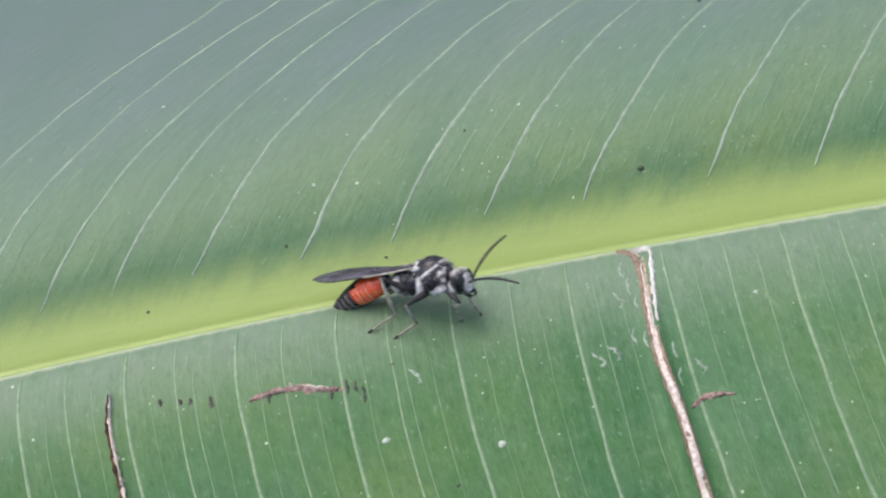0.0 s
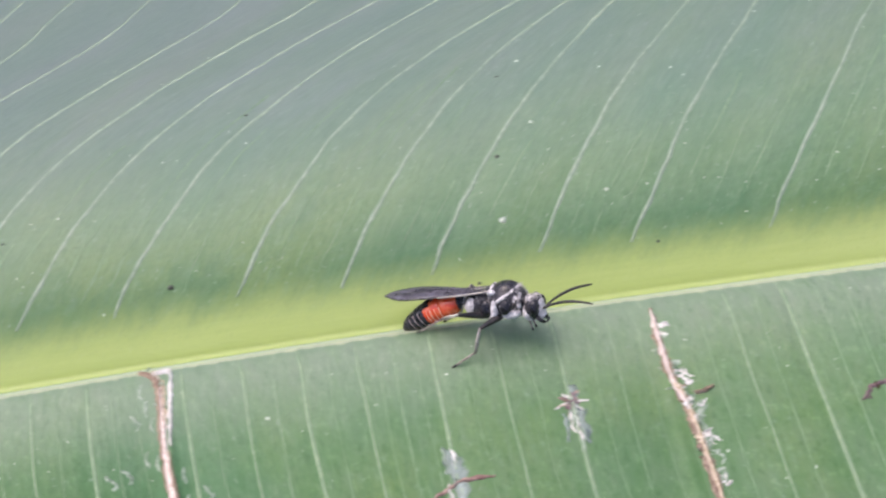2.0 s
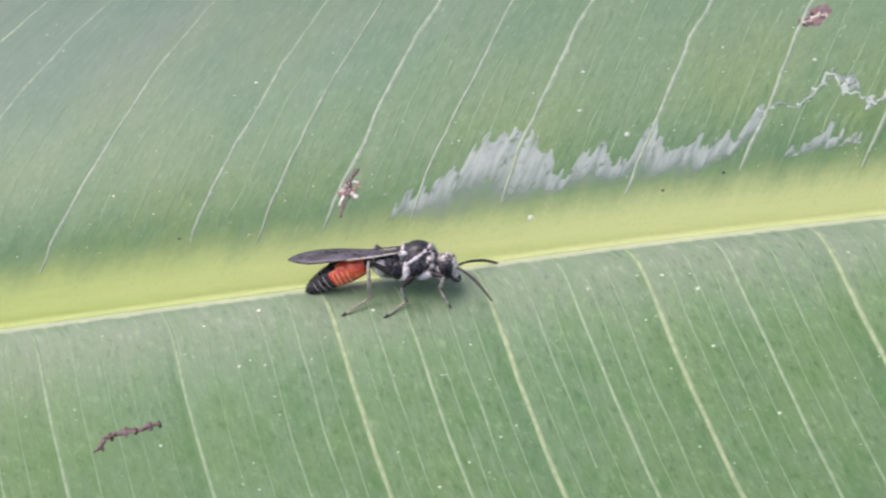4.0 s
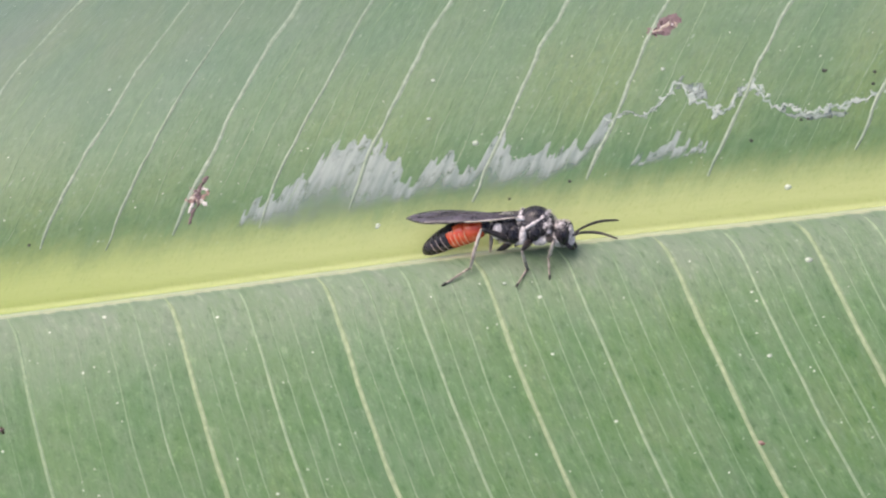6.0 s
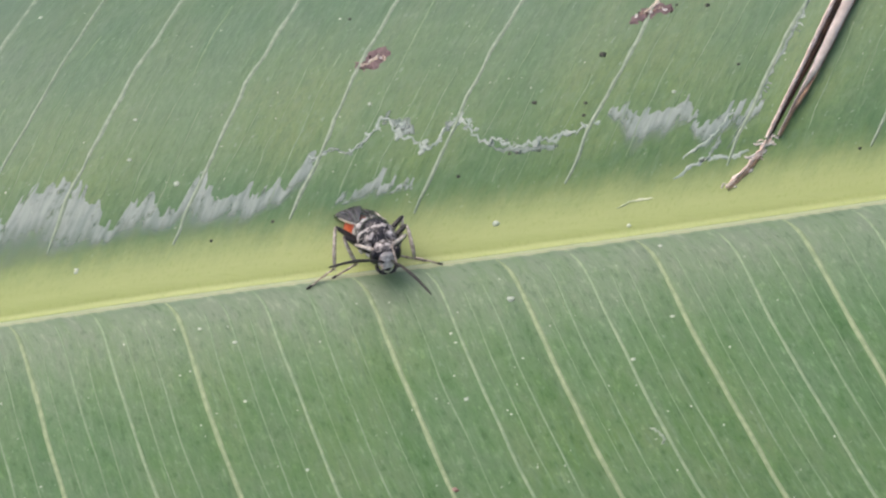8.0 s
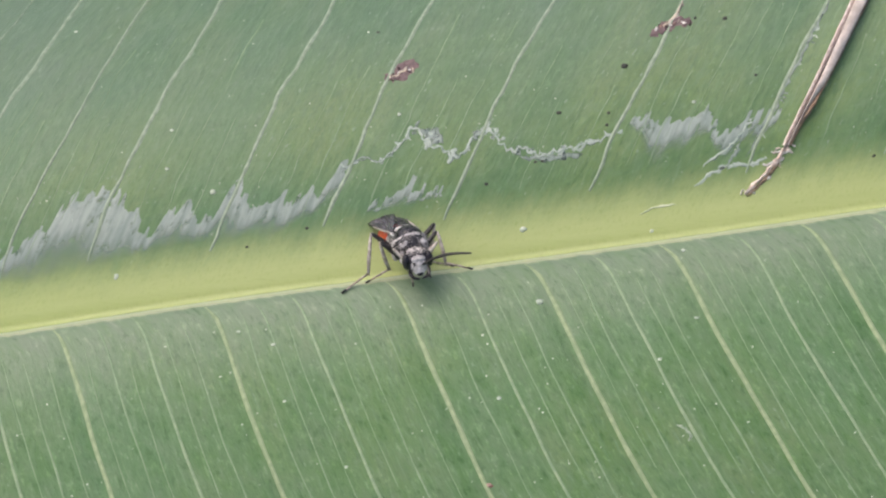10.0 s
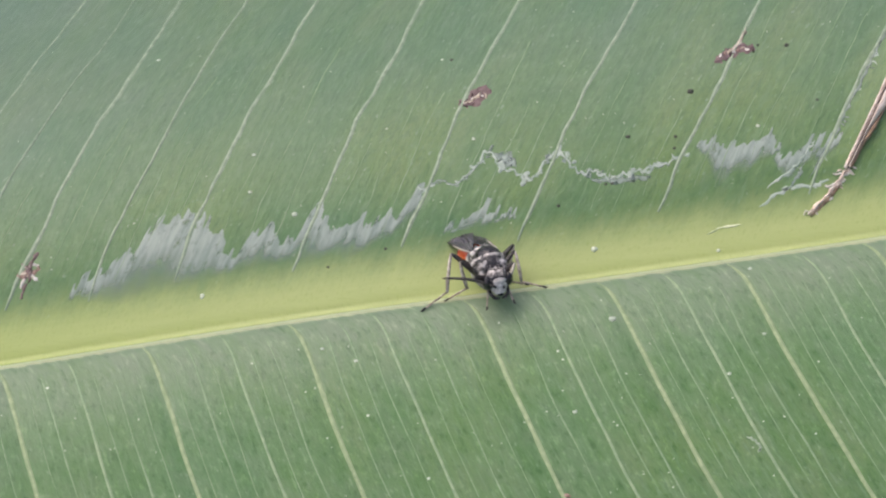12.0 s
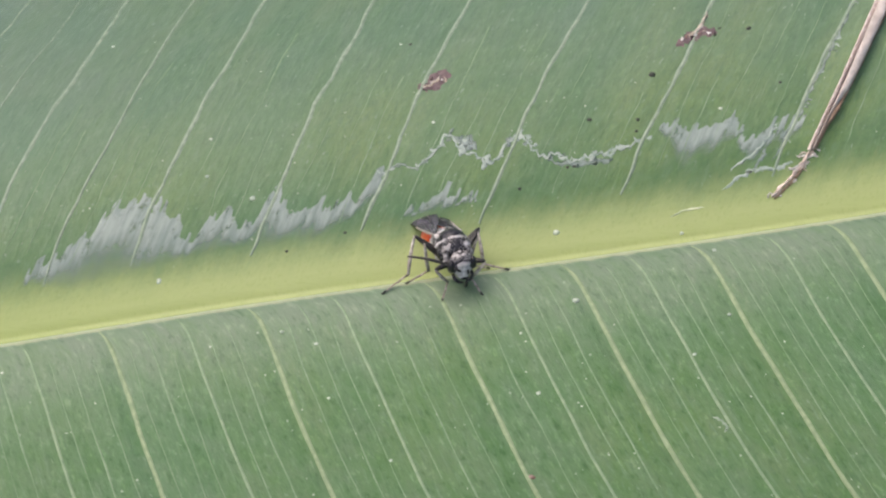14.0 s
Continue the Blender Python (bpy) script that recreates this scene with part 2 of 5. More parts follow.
GROOVES = [-117.4, -108.6, -99.4, -91.1, -81.8, -72.3, -64.4, -54.8, -43.7, -33.6, -14.7, -3.8, 9.2, 21.8, 34.4, 49.5, 61.0, 72.2, 84.0, 95.8, 106.8]
FAR_STRONG = [-130.0, -122.8, -115.8, -109.9, -102.8, -93.6, -85.8, -78.1, -69.7, -59.1, -50.0, -42.3, -33.4, -25.3, -13.2, -1.0, 10.6, 25.2, 36.1, 45.4, 55.8, 68.0, 81.4, 93.2, 103.0, 113.0]
TEARS = [(-110.8, -4.0), (-66.2, 0.2), (-25.2, -0.6)]
LIP = [(-0.9, 7.05), (-0.45, 6.75), (-0.15, 6.35), (0.0, 5.9), (0.06, 5.2), (0.08, 4.2), (0.11, 3.3), (0.18, 2.7), (0.45, 2.47), (1.0, 2.4)]


def lean(a):
    return max(0.0, min(0.33, 0.19 + 0.0018 * a))


def table(rows, x):
    """The value at x between rows of (x, value, ...), held beyond the ends."""
    if x <= rows[0][0]:
        return rows[0][1:]
    for r0, r1 in zip(rows, rows[1:]):
        if x <= r1[0]:
            f = (x - r0[0]) / (r1[0] - r0[0])
            return [p + (q - p) * f for p, q in zip(r0[1:], r1[1:])]
    return rows[-1][1:]


NEAR_BOW = [(-118.0, -0.75, 0.0070), (-91.0, -0.75, 0.0052), (-72.0, -0.15, 0.0036), (-55.0, 0.3, 0.0052), (-43.0, 0.15, 0.0045), (-33.0, 0.45, 0.0048)]
FAR_BOW = [(-125.0, 0.014), (-110.0, 0.016), (-85.0, 0.04), (-60.0, 0.045), (-42.0, 0.012), (-25.0, 0.003), (-10.0, 0.0)]


def near_vein(a0, v):
    """Where the vein of the near blade that starts at a0 has got to at v < 0."""
    x = -v
    hook = 1.5 * (1 - math.exp(-x / 0.75)) * min(1.0, max(0.15, 0.6 + a0 * 0.006))
    later = hook + lean(a0) * x * (0.75 + 0.012 * min(x, 25))
    if a0 > -15.0:
        return a0 + later
    h, c = table(NEAR_BOW, a0)
    early = h * (1 - math.exp(-x / 1.5)) + c * x * min(x, 30)
    f = max(0.0, min(1.0, (a0 + 33.0) / 18.0))
    return a0 + early + (later - early) * f


def far_vein(a0, v):
    x = v - 5.0
    k = max(0.0045, min(0.022, 0.0065 - 0.00015 * a0))
    a = a0 + 0.57 * x + k * x * abs(min(x, 24))
    a += table(FAR_BOW, a0)[0] * max(0.0, min(x, 26) - 10) ** 2
    return a + 0.08 * x * max(0.0, min(1.0, (a0 - 45.0) / 12.0))


def vein_root(shape, a, v):
    """From where the vein comes that passes (a, v)."""
    root = a
    for k in range(5):
        root += 0.9 * (a - shape(root, v))
    return root


def height(a, v):
    if v < -0.9:
        x = -(v + 0.9)
        d = 7.05 + 0.80 * x - 0.009 * min(x, 30) * x
        for at, top in TEARS:
            t0 = near_vein(at, v)
            u = a - t0
            s = max(0.0, min(1.0, (top - 3.0 - v) / 9.0))
            if -26 < u < 0.0:
                d -= 2.4 * s * math.exp(u / 6.5) * (1 - math.exp(u / 0.9))
            elif 0.0 <= u < 24:
                d -= 0.9 * s * math.exp(-u / 7.0) * (1 - math.exp(-u / 0.5))
        # each strong vein of the near blade lies in a shallow groove
        if v > -34 and -126 < a < 110:
            root = vein_root(near_vein, a, v)
            gap = min(abs(root + 0.3 - q) for q in GROOVES)
            d -= max(0.15, min(0.30, 0.26 + 0.002 * a)) * math.exp(-gap / 0.7) * min(1.0, (-v - 0.9) / 2.5)
        # shallow waves between the strong veins
        d += 0.05 * math.sin(a * 0.55 + v * 0.12) * min(1.0, -v / 6.0)
        return d
    if v < 1.0:
        for (v0, d0), (v1, d1) in zip(LIP, LIP[1:]):
            if v <= v1:
                return d0 + (d1 - d0) * (v - v0) / (v1 - v0)
    k = max(0.018, min(0.036, 0.028 - 0.00013 * a))
    d = 2.4 - 0.24 * (v - 1)
    if v > 6:
        q = min(v, 30) - 6
        d -= k * q * q
        if v > 30:
            d -= 2 * k * 24 * (v - 30)
        d += 0.04 * math.sin(a * 0.6 - v * 0.35) * min(1.0, (v - 6) / 8)
        # its strong veins lie in grooves as well
        if v < 34 and -130 < a < 112:
            root = vein_root(far_vein, a, v)
            d -= 0.11 * math.exp(-min(abs(root - q) for q in FAR_STRONG) / 0.8) * min(1.0, (v - 6) / 3)
        # the far blade is split there, and its edge curls up
        u = a - far_vein(81.6 + 3.0, v)
        if -9 < u < 9:
            s = max(0.0, min(1.0, (v - 5.0) / 9.0))
            d += s * (0.5 * math.exp(u / 2.2) if u < 0 else 0.5 * math.exp(-u / 0.9) - 0.9 * (1 - math.exp(-u / 0.9)) * math.exp(-u / 3.5))
    return d


def leafpoint(a, v, lift=0.0):
    p = place(a, lip(a) + v, height(a, v))
    if lift:
        e = 0.05
        pa = place(a + e, lip(a + e) + v, height(a + e, v)) - place(a - e, lip(a - e) + v, height(a - e, v))
        pv = place(a, lip(a) + v + e, height(a, v + e)) - place(a, lip(a) + v - e, height(a, v - e))
        p = p + pa.cross(pv).normalized() * (lift * 0.001)
    return p


# ---- mesh helpers ----
def part(name, bm, material, parent, label="", smooth=True):
    """Link a bmesh as one mesh object under a thing or a part."""
    me = bpy.data.meshes.new(name)
    bmesh.ops.recalc_face_normals(bm, faces=bm.faces)
    bm.to_mesh(me)
    bm.free()
    for p in me.polygons:
        p.use_smooth = smooth
    me.materials.append(material)
    ob = new(name, me)
    ob.parent = parent
    if label:
        ob["label"] = label
    return ob


def skin(bm, rings, closed=True, caps=True):
    """Faces between rings of vertices."""
    for r0, r1 in zip(rings, rings[1:]):
        k = len(r0)
        for i in range(k if closed else k - 1):
            j = (i + 1) % k
            bm.faces.new((r0[i], r0[j], r1[j], r1[i]))
    if caps and closed:
        bm.faces.new(rings[0][::-1])
        bm.faces.new(rings[-1])


def tube(bm, points, radii, sides=8, flat=1.0):
    """A tapered round limb through the points."""
    rings = []
    for i, p in enumerate(points):
        p = Vector(p)
        q0, q1 = Vector(points[max(0, i - 1)]), Vector(points[min(len(points) - 1, i + 1)])
        way = (q1 - q0).normalized()
        side = way.cross(Vector((0, 0, 1)))
        if side.length < 1e-3:
            side = way.cross(Vector((0, 1, 0)))
        side.normalize()
        up = side.cross(way)
        r = radii[i]
        rings.append([bm.verts.new(p + (side * math.cos(w) + up * math.sin(w) * flat) * r) for w in [2 * math.pi * k / sides for k in range(sides)]])
    skin(bm, rings)


def ribbon(name, line, widths, lift, material, parent, label="", rough=0.0, rng=None, sides=5):
    """A raised cord on the leaf through (a, v) places: a low arch with its feet under the skin."""
    bm = bmesh.new()
    rings = []
    for i, (a, v) in enumerate(line):
        a0, v0 = line[max(0, i - 1)]
        a1, v1 = line[min(len(line) - 1, i + 1)]
        l = math.hypot(a1 - a0, v1 - v0) or 1.0
        na, nv = -(v1 - v0) / l, (a1 - a0) / l
        w = widths[i]
        ring = []
        for k in range(sides):
            s = -1 + 2 * k / (sides - 1)
            jit = rng.uniform(-rough, rough) if rng else 0.0
            x = s * w * 0.5 + jit * w
            up = lift * (1 - s * s) * (1 + (rng.uniform(-1, 1) * min(1.0, rough * 3) if rng else 0)) - (0.03 if abs(s) > 0.9 else 0.0)
            ring.append(bm.verts.new(leafpoint(a + na * x, v + nv * x, up + 0.012)))
        rings.append(ring)
    skin(bm, rings, closed=False)
    uvl = bm.loops.layers.uv.new("leaf")
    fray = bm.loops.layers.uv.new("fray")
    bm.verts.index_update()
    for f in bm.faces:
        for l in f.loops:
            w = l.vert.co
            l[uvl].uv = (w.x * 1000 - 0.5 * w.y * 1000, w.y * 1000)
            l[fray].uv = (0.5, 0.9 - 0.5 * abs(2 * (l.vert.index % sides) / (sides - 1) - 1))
    return part(name, bm, material, parent, label)


# ---- the ground far below the leaf ----
def ground():
    bm = bmesh.new()
    k = 40
    rows = []
    for i in range(k + 1):
        row = []
        for j in range(k + 1):
            x, y = ((i / k * 2 - 1) ** 3) * 1500, ((j / k * 2 - 1) ** 3) * 1500
            row.append(bm.verts.new((x, y, -1.3 + 0.05 * noise.noise((x * 0.7, y * 0.7, 0)))))
        rows.append(row)
    skin(bm, rows, closed=False)
    return tagged(part("ground", bm, SOIL, None), "dark mulch and short grass far below the leaf", "ground", kind="structure")


ground()

# ---- the banana leaf ----
leaf = tagged(new("banana_leaf"), "waxy green banana leaf with yellow-green midrib and torn blades", "leaf")


def leaf_sheet(name, v_list, thick, label):
    a_list = list(np.arange(-300, -130, 6.0)) + list(np.arange(-130, 112, 0.36)) + list(np.arange(112, 262, 6.0))
    bm = bmesh.new()
    uvl = bm.loops.layers.uv.new("leaf")
    rows, at = [], {}
    for a in a_list:
        grow = 1.0
        if a > 112:
            grow = max(0.02, 1 - ((a - 112) / 150) ** 2)
        if a < -130:
            grow = max(0.1, 1 - ((-130 - a) / 175) ** 2)
        row = []
        for v in v_list:
            vv = v if -26 < v < 30 and grow > 0.6 else v * grow
            p = bm.verts.new(leafpoint(a, vv))
            s = vein_root(far_vein, a, vv) if vv > 1 else vein_root(near_vein, a, vv) if vv < 0 else a
            at[p] = (s, vv)
            row.append(p)
        rows.append(row)
    skin(bm, rows[::-1], closed=False)
    for f in bm.faces:
        for l in f.loops:
            l[uvl].uv = at[l.vert]
    me = bpy.data.meshes.new(name)
    bm.to_mesh(me)
    bm.free()
    for p in me.polygons:
        p.use_smooth = True
    me.materials.append(LEAF)
    ob = new(name, me)
    ob.parent = leaf
    ob["label"] = label
    m = ob.modifiers.new("thickness", "SOLIDIFY")
    m.thickness, m.offset, m.use_rim = thick, -1, False
    return ob


NEAR_V = [-62, -54, -47, -41, -36, -32] + list(np.arange(-29, -1.0, 1.0)) + [-0.9, -0.7, -0.45, -0.3, -0.15]
RIB_V = [-0.15, -0.06, 0.0, 0.06, 0.08, 0.11, 0.18, 0.28, 0.45, 0.7, 1.0] + list(np.arange(1.5, 4.6, 0.5))
FAR_V = list(np.arange(4.5, 32, 0.9)) + [33, 36, 40, 45, 51, 58, 66, 75]
leaf_sheet("blade", NEAR_V, 0.0004, "near green blade with brown tears")
leaf_sheet("midrib", RIB_V, 0.0012, "yellow-green channelled midrib")
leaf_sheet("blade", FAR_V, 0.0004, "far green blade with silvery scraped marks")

# ---- veins: one raised cord each ----
rng = random.Random(7)
NEAR_STRONG = [-127.0] + GROOVES
NEAR_MEDIUM = [-113.5, -104.5, -95.6, -87.0, -77.0, -59.6, -49.9, -38.5, -19.3, 15.1, 28.4, 41.4, 55.0, 66.5, 78.3, 89.6]
NEAR_WEAK = [-122.5, -103.0, -86.0, -68.3, -57.2, -47.0, -29.3, -12.1, -9.7, 3.4, 6.0, 12.3, 18.2, 25.0, 31.6, 38.2, 45.0, 52.3, 58.4, 63.9, 69.6, 75.2, 81.0, 100.5]
FAR_MEDIUM = [17.8, 4.9]
FAR_WEAK = [-73.5, -64.5, -55.0, -46.0, -29.0, -19.4, -7.0, 4.8, 21.5, 30.6, 40.6, 51.2, 61.5, 72.2, 76.4, 87.0, 97.6]


def fill_in(strong, weak, gap):
    """More faint veins, so that no two neighbours stand further apart than gap."""
    have = sorted(strong + weak)
    for a0, a1 in zip(have, have[1:]):
        n = int((a1 - a0) / gap)
        for k in range(n):
            weak.append(a0 + (a1 - a0) * (k + 1) / (n + 1) + rng.uniform(-0.3, 0.3))


NAMED = len(NEAR_STRONG + NEAR_MEDIUM + NEAR_WEAK)
fill_in(NEAR_STRONG + NEAR_MEDIUM, NEAR_WEAK, 2.8)
fill_in(FAR_STRONG + FAR_MEDIUM, FAR_WEAK, 3.2)


for i, a0 in enumerate(NEAR_STRONG + NEAR_MEDIUM + NEAR_WEAK):
    strong = i < len(NEAR_STRONG + NEAR_MEDIUM)
    size = (0.43 if a0 > 0 else 0.32) if i < len(NEAR_STRONG) else (0.29 if a0 > 0 else 0.18) if strong else rng.uniform(0.18, 0.26) if i < NAMED else rng.uniform(0.10, 0.16)
    if not strong and a0 < 0:
        size *= 0.7
    first = -0.25 if strong else -rng.uniform(0.6, 2.6)
    last = -33.0 if strong else -rng.uniform(15, 32)
    line, wid = [], []
    for k in range(25):
        v = first + (last - first) * (k / 24) ** 1.35
        line.append((near_vein(a0, v) + 0.16 * noise.noise((v * 0.22, a0, 0.0)), v))
        body = min(1.0, 0.25 + k / 3.0)
        body *= 1.0 if strong else max(0.3, min(1.0, 0.75 + 0.9 * noise.noise((v * 0.3, a0 * 0.7, 8.0))))
        wid.append(size * body * (1 + 0.25 * noise.noise((v * 0.6, a0, 2.0))))
    ribbon("vein", line, wid, 0.09 if i < len(NEAR_STRONG) else 0.04 if strong else 0.02, VEIN if i < len(NEAR_STRONG) and a0 > 0 else MIDVEIN if strong else FINEVEIN, leaf)

for i, a0 in enumerate(FAR_STRONG + FAR_MEDIUM + FAR_WEAK):
    strong = i < len(FAR_STRONG + FAR_MEDIUM)
    size = (0.37 if a0 > 0 else 0.33) if i < len(FAR_STRONG) else 0.26 if strong else rng.uniform(0.10, 0.17)
    first = rng.uniform(4.2, 5.2) if strong else rng.uniform(5.5, 9.5)
    last = 36.0 if strong else rng.uniform(12, 24)
    line, wid = [], []
    for k in range(29):
        v = first + (last - first) * k / 28
        line.append((far_vein(a0, v) + 0.36 * noise.noise((v * 0.16, a0, 0.0)) + 0.24 * noise.noise((v * 0.5, a0, 5.0)), v))
        body = min(1.0, 0.5 + k / 4.0)
        if a0 < 5 and v > 13:
            body *= max(0.75, 1 - (v - 13) / 40)
        body *= 1.0 if strong else max(0.3, min(1.0, 0.75 + 0.9 * noise.noise((v * 0.3, a0 * 0.7, 8.0))))
        wid.append(size * body * (1 + 0.55 * noise.noise((v * 0.55, a0, 2.0))))
    ribbon("vein", line, wid, 0.07 if strong else 0.012, UPVEIN if strong else FINEVEIN, leaf)


# ---- tears with dry brown rims ----
def smooth_line(points, per=6):
    """Points between the given ones, on a gentle curve."""
    out = []
    for i in range(len(points) - 1):
        p0, p1, p2, p3 = (Vector(points[max(0, min(len(points) - 1, i + k))]) for k in (-1, 0, 1, 2))
        for k in range(per):
            t = k / per
            q = 0.5 * ((2 * p1) + (p2 - p0) * t + (2 * p0 - 5 * p1 + 4 * p2 - p3) * t * t + (3 * p1 - p0 - 3 * p2 + p3) * t ** 3)
            out.append(tuple(q))
    out.append(tuple(points[-1]))
    return out


def frayed(name, points, width, lift, material, label, jag=0.25, seed=1, parent=None, per=7, rough=0.24):
    r = random.Random(seed)
    line = smooth_line(points, per)
    n = len(line)
    line = [(a + r.uniform(-jag, jag) * width, v + r.uniform(-jag, jag) * width * 0.5) for a, v in line]
    wid = [width * (r.uniform(0.65, 1.3)) * min(1.0, 0.25 + 1.5 * min(i, n - 1 - i) / n * 3) for i in range(n)]
    return ribbon(name, line, wid, lift, material, parent or leaf, label, rough, r, 6)


TEAR_A = [(-110.6, -3.3), (-110.8, -5.5), (-110.6, -7.8), (-110.3, -10.1), (-110.1, -11.5), (-109.6, -18.0), (-109.0, -27.0)]
TEAR_B = [(-68.1, -0.05), (-67.1, -0.35), (-66.5, -1.4), (-66.5, -3.8), (-66.5, -6.6), (-66.3, -9.3), (-65.8, -12.1), (-65.4, -14.8), (-65.1, -18.0), (-64.8, -21.0), (-63.8, -28.0)]
TEAR_C = [(-25.1, -1.0), (-25.0, -3.0), (-24.7, -5.3), (-24.3, -7.2), (-23.7, -9.1), (-23.2, -11.4), (-22.8, -13.7), (-22.0, -19.0), (-21.0, -27.0)]
TEAR_D = [(80.7, 2.9), (82.4, 4.1), (83.9, 5.3), (84.8, 6.4), (86.3, 8.5), (88.6, 11.6), (91.0, 14.9), (94.2, 19.2), (97.4, 23.4), (101.0, 28.0)]


def shifted(line, da, dv=0.0):
    return [(a + da, v + dv) for a, v in line]


t_a = frayed("tear_rim", TEAR_A, 0.40, 0.14, DARKDRY, "thin dark rim of a tear", 0.08, 3)
frayed("rim_edge", shifted(TEAR_A, 0.2), 0.34, 0.42, PINKDRY, "pale papery edge", 0.12, 4, t_a)
t_b = frayed("tear_rim", shifted(TEAR_B, 0.02), 0.62, 0.16, BROWN, "frayed dry brown rim of a tear", 0.05, 5, None, 7, 0.08)
frayed("rim_edge", shifted(TEAR_B, 0.2)[2:], 0.46, 0.3, PINKDRY, "pale pinkish papery edge", 0.06, 6, t_b, 7, 0.08)
frayed("rim_edge", shifted(TEAR_B, 0.5)[4:], 0.16, 0.2, BROWN, "", 0.1, 7, t_b, 7, 0.1)
frayed("rim_edge", [(-66.6, -0.3), (-65.9, -0.2), (-65.35, -0.4), (-65.4, -1.2), (-65.55, -2.6), (-65.75, -4.6), (-65.85, -6.2)], 0.42, 0.22, WHITEFLAKE, "white papery edge", 0.1, 66, t_b, 7, 0.12)
frayed("rim_edge", [(-66.05, -0.8), (-66.05, -2.4), (-66.1, -4.4)], 0.3, 0.1, TAWNY, "", 0.1, 67, t_b)
for k, (a, v) in enumerate([(-68.0, -1.6), (-67.6, -3.0), (-67.2, -4.3), (-67.0, -7.4), (-67.9, -7.0), (-65.0, -8.6), (-64.9, -10.8)]):
    frayed("papery_flake", [(a + 0.1, v + 0.7), (a - 0.1, v), (a + 0.12, v - 0.7)], 0.22, 0.03, PALESKIN, "", 0.35, 240 + k, t_b, 3)
t_c = frayed("tear_rim", shifted(TEAR_C, 0.04), 0.8, 0.18, BROWN, "frayed dry brown rim of a tear", 0.07, 8, None, 7, 0.1)
frayed("rim_edge", shifted(TEAR_C, 0.04)[:5], 0.5, 0.32, PINKDRY, "pale pinkish papery edge", 0.08, 9, t_c, 7, 0.1)
frayed("rim_edge", shifted(TEAR_C, 0.1)[3:], 0.6, 0.32, TAWNY, "tawny dry edge", 0.08, 10, t_c, 7, 0.1)
frayed("rim_edge", [(-23.9, -8.6), (-23.5, -9.4), (-23.2, -10.3)], 0.5, 0.36, WHITEFLAKE, "white papery edge", 0.1, 11, t_c, 6, 0.1)
flake_r = random.Random(19)
for k in range(40):
    v = flake_r.choice((-3.0, -5.6, -6.8, -8.1, -9.5, -12.0, -15.0)) + flake_r.uniform(-0.8, 0.8)
    a = table([(-q, p) for p, q in TEAR_C], -v)[0] + flake_r.uniform(0.3, 1.3)
    w = flake_r.uniform(0.25, 0.8)
    frayed("papery_flake", [(a - w * 0.7, v + flake_r.uniform(-0.5, 0.5)), (a, v), (a + w * 0.6, v + flake_r.uniform(-0.4, 0.6))], flake_r.uniform(0.16, 0.45), flake_r.uniform(0.02, 0.07), WHITEFLAKE if k % 2 else PALESKIN, "", 0.5, 200 + k, t_c, 3)
frayed("papery_flake", [(-22.9, -8.0), (-22.2, -8.1), (-21.2, -7.7)], 0.3, 0.25, BROWN, "", 0.3, 24, t_c, 4)
t_d = frayed("tear_rim", TEAR_D[:4], 0.42, 0.22, PINKDRY, "dry pinkish-brown rim of a tear", 0.1, 10)
frayed("rim_edge", shifted(TEAR_D, 0.2, -0.2)[:3], 0.26, 0.18, BROWN, "reddish-brown end", 0.12, 13, t_d)
slit_line = smooth_line(TEAR_D[3:], 8)
slit_n = len(slit_line)
slit_w = [0.22 + 1.55 * (k / slit_n) ** 1.35 for k in range(slit_n)]
r_d = random.Random(14)
# the open slit's shade over dry tissue, drawn as a black strip
ribbon("dry_fold", [(a + 0.1 + w * 0.36, v) for (a, v), w in zip(slit_line, slit_w)], [w * 0.72 for w in slit_w], 0.16, SLITSHADE, t_d, "dark strip for the shaded dry tissue in the slit between the torn edges", 0.02, r_d, 9)
ribbon("rim_edge", [(a - 0.1, v) for a, v in slit_line], [0.36] * slit_n, 0.4, PINKDRY, t_d, "pale pinkish papery edge", 0.05, r_d, 6)
flap = ribbon("curled_flap", [(a + 0.12 + w * 0.58, v) for (a, v), w in zip(slit_line, slit_w)], [0.2 + w * 0.9 * max(0.0, min(1.0, (k / slit_n - 0.15) / 0.45)) for k, w in enumerate(slit_w)], 0.5, GREYUNDER, t_d, "pale beige curled underside of the blade", 0.02, r_d, 9)
ribbon("rim_edge", [(a + 0.2 + w * 1.05, v) for (a, v), w in zip(slit_line, slit_w)], [0.2] * slit_n, 0.4, BROWN, flap, "dry brown edge", 0.1, r_d, 6)


def fray_bits(line, parent, count, reach, seed, stuffs=None, lift=0.22):
    """Loose papery bits that stick out of a dry rim."""
    r = random.Random(seed)
    pts = smooth_line(line, 8)
    for k in range(count):
        a, v = pts[r.randrange(2, len(pts) - 2)]
        s = r.choice((-1, 1, 1))
        l = reach * r.uniform(0.4, 1.0)
        frayed("papery_bit", [(a + s * 0.15, v), (a + s * (0.2 + l * 0.5), v + r.uniform(-0.2, 0.2)), (a + s * (0.25 + l), v + r.uniform(-0.35, 0.35))], r.uniform(0.12, 0.3), lift, (stuffs or (PALEDRY, BROWN))[0 if r.random() < 0.6 else 1], "", 0.25, seed * 31 + k, parent, 3)


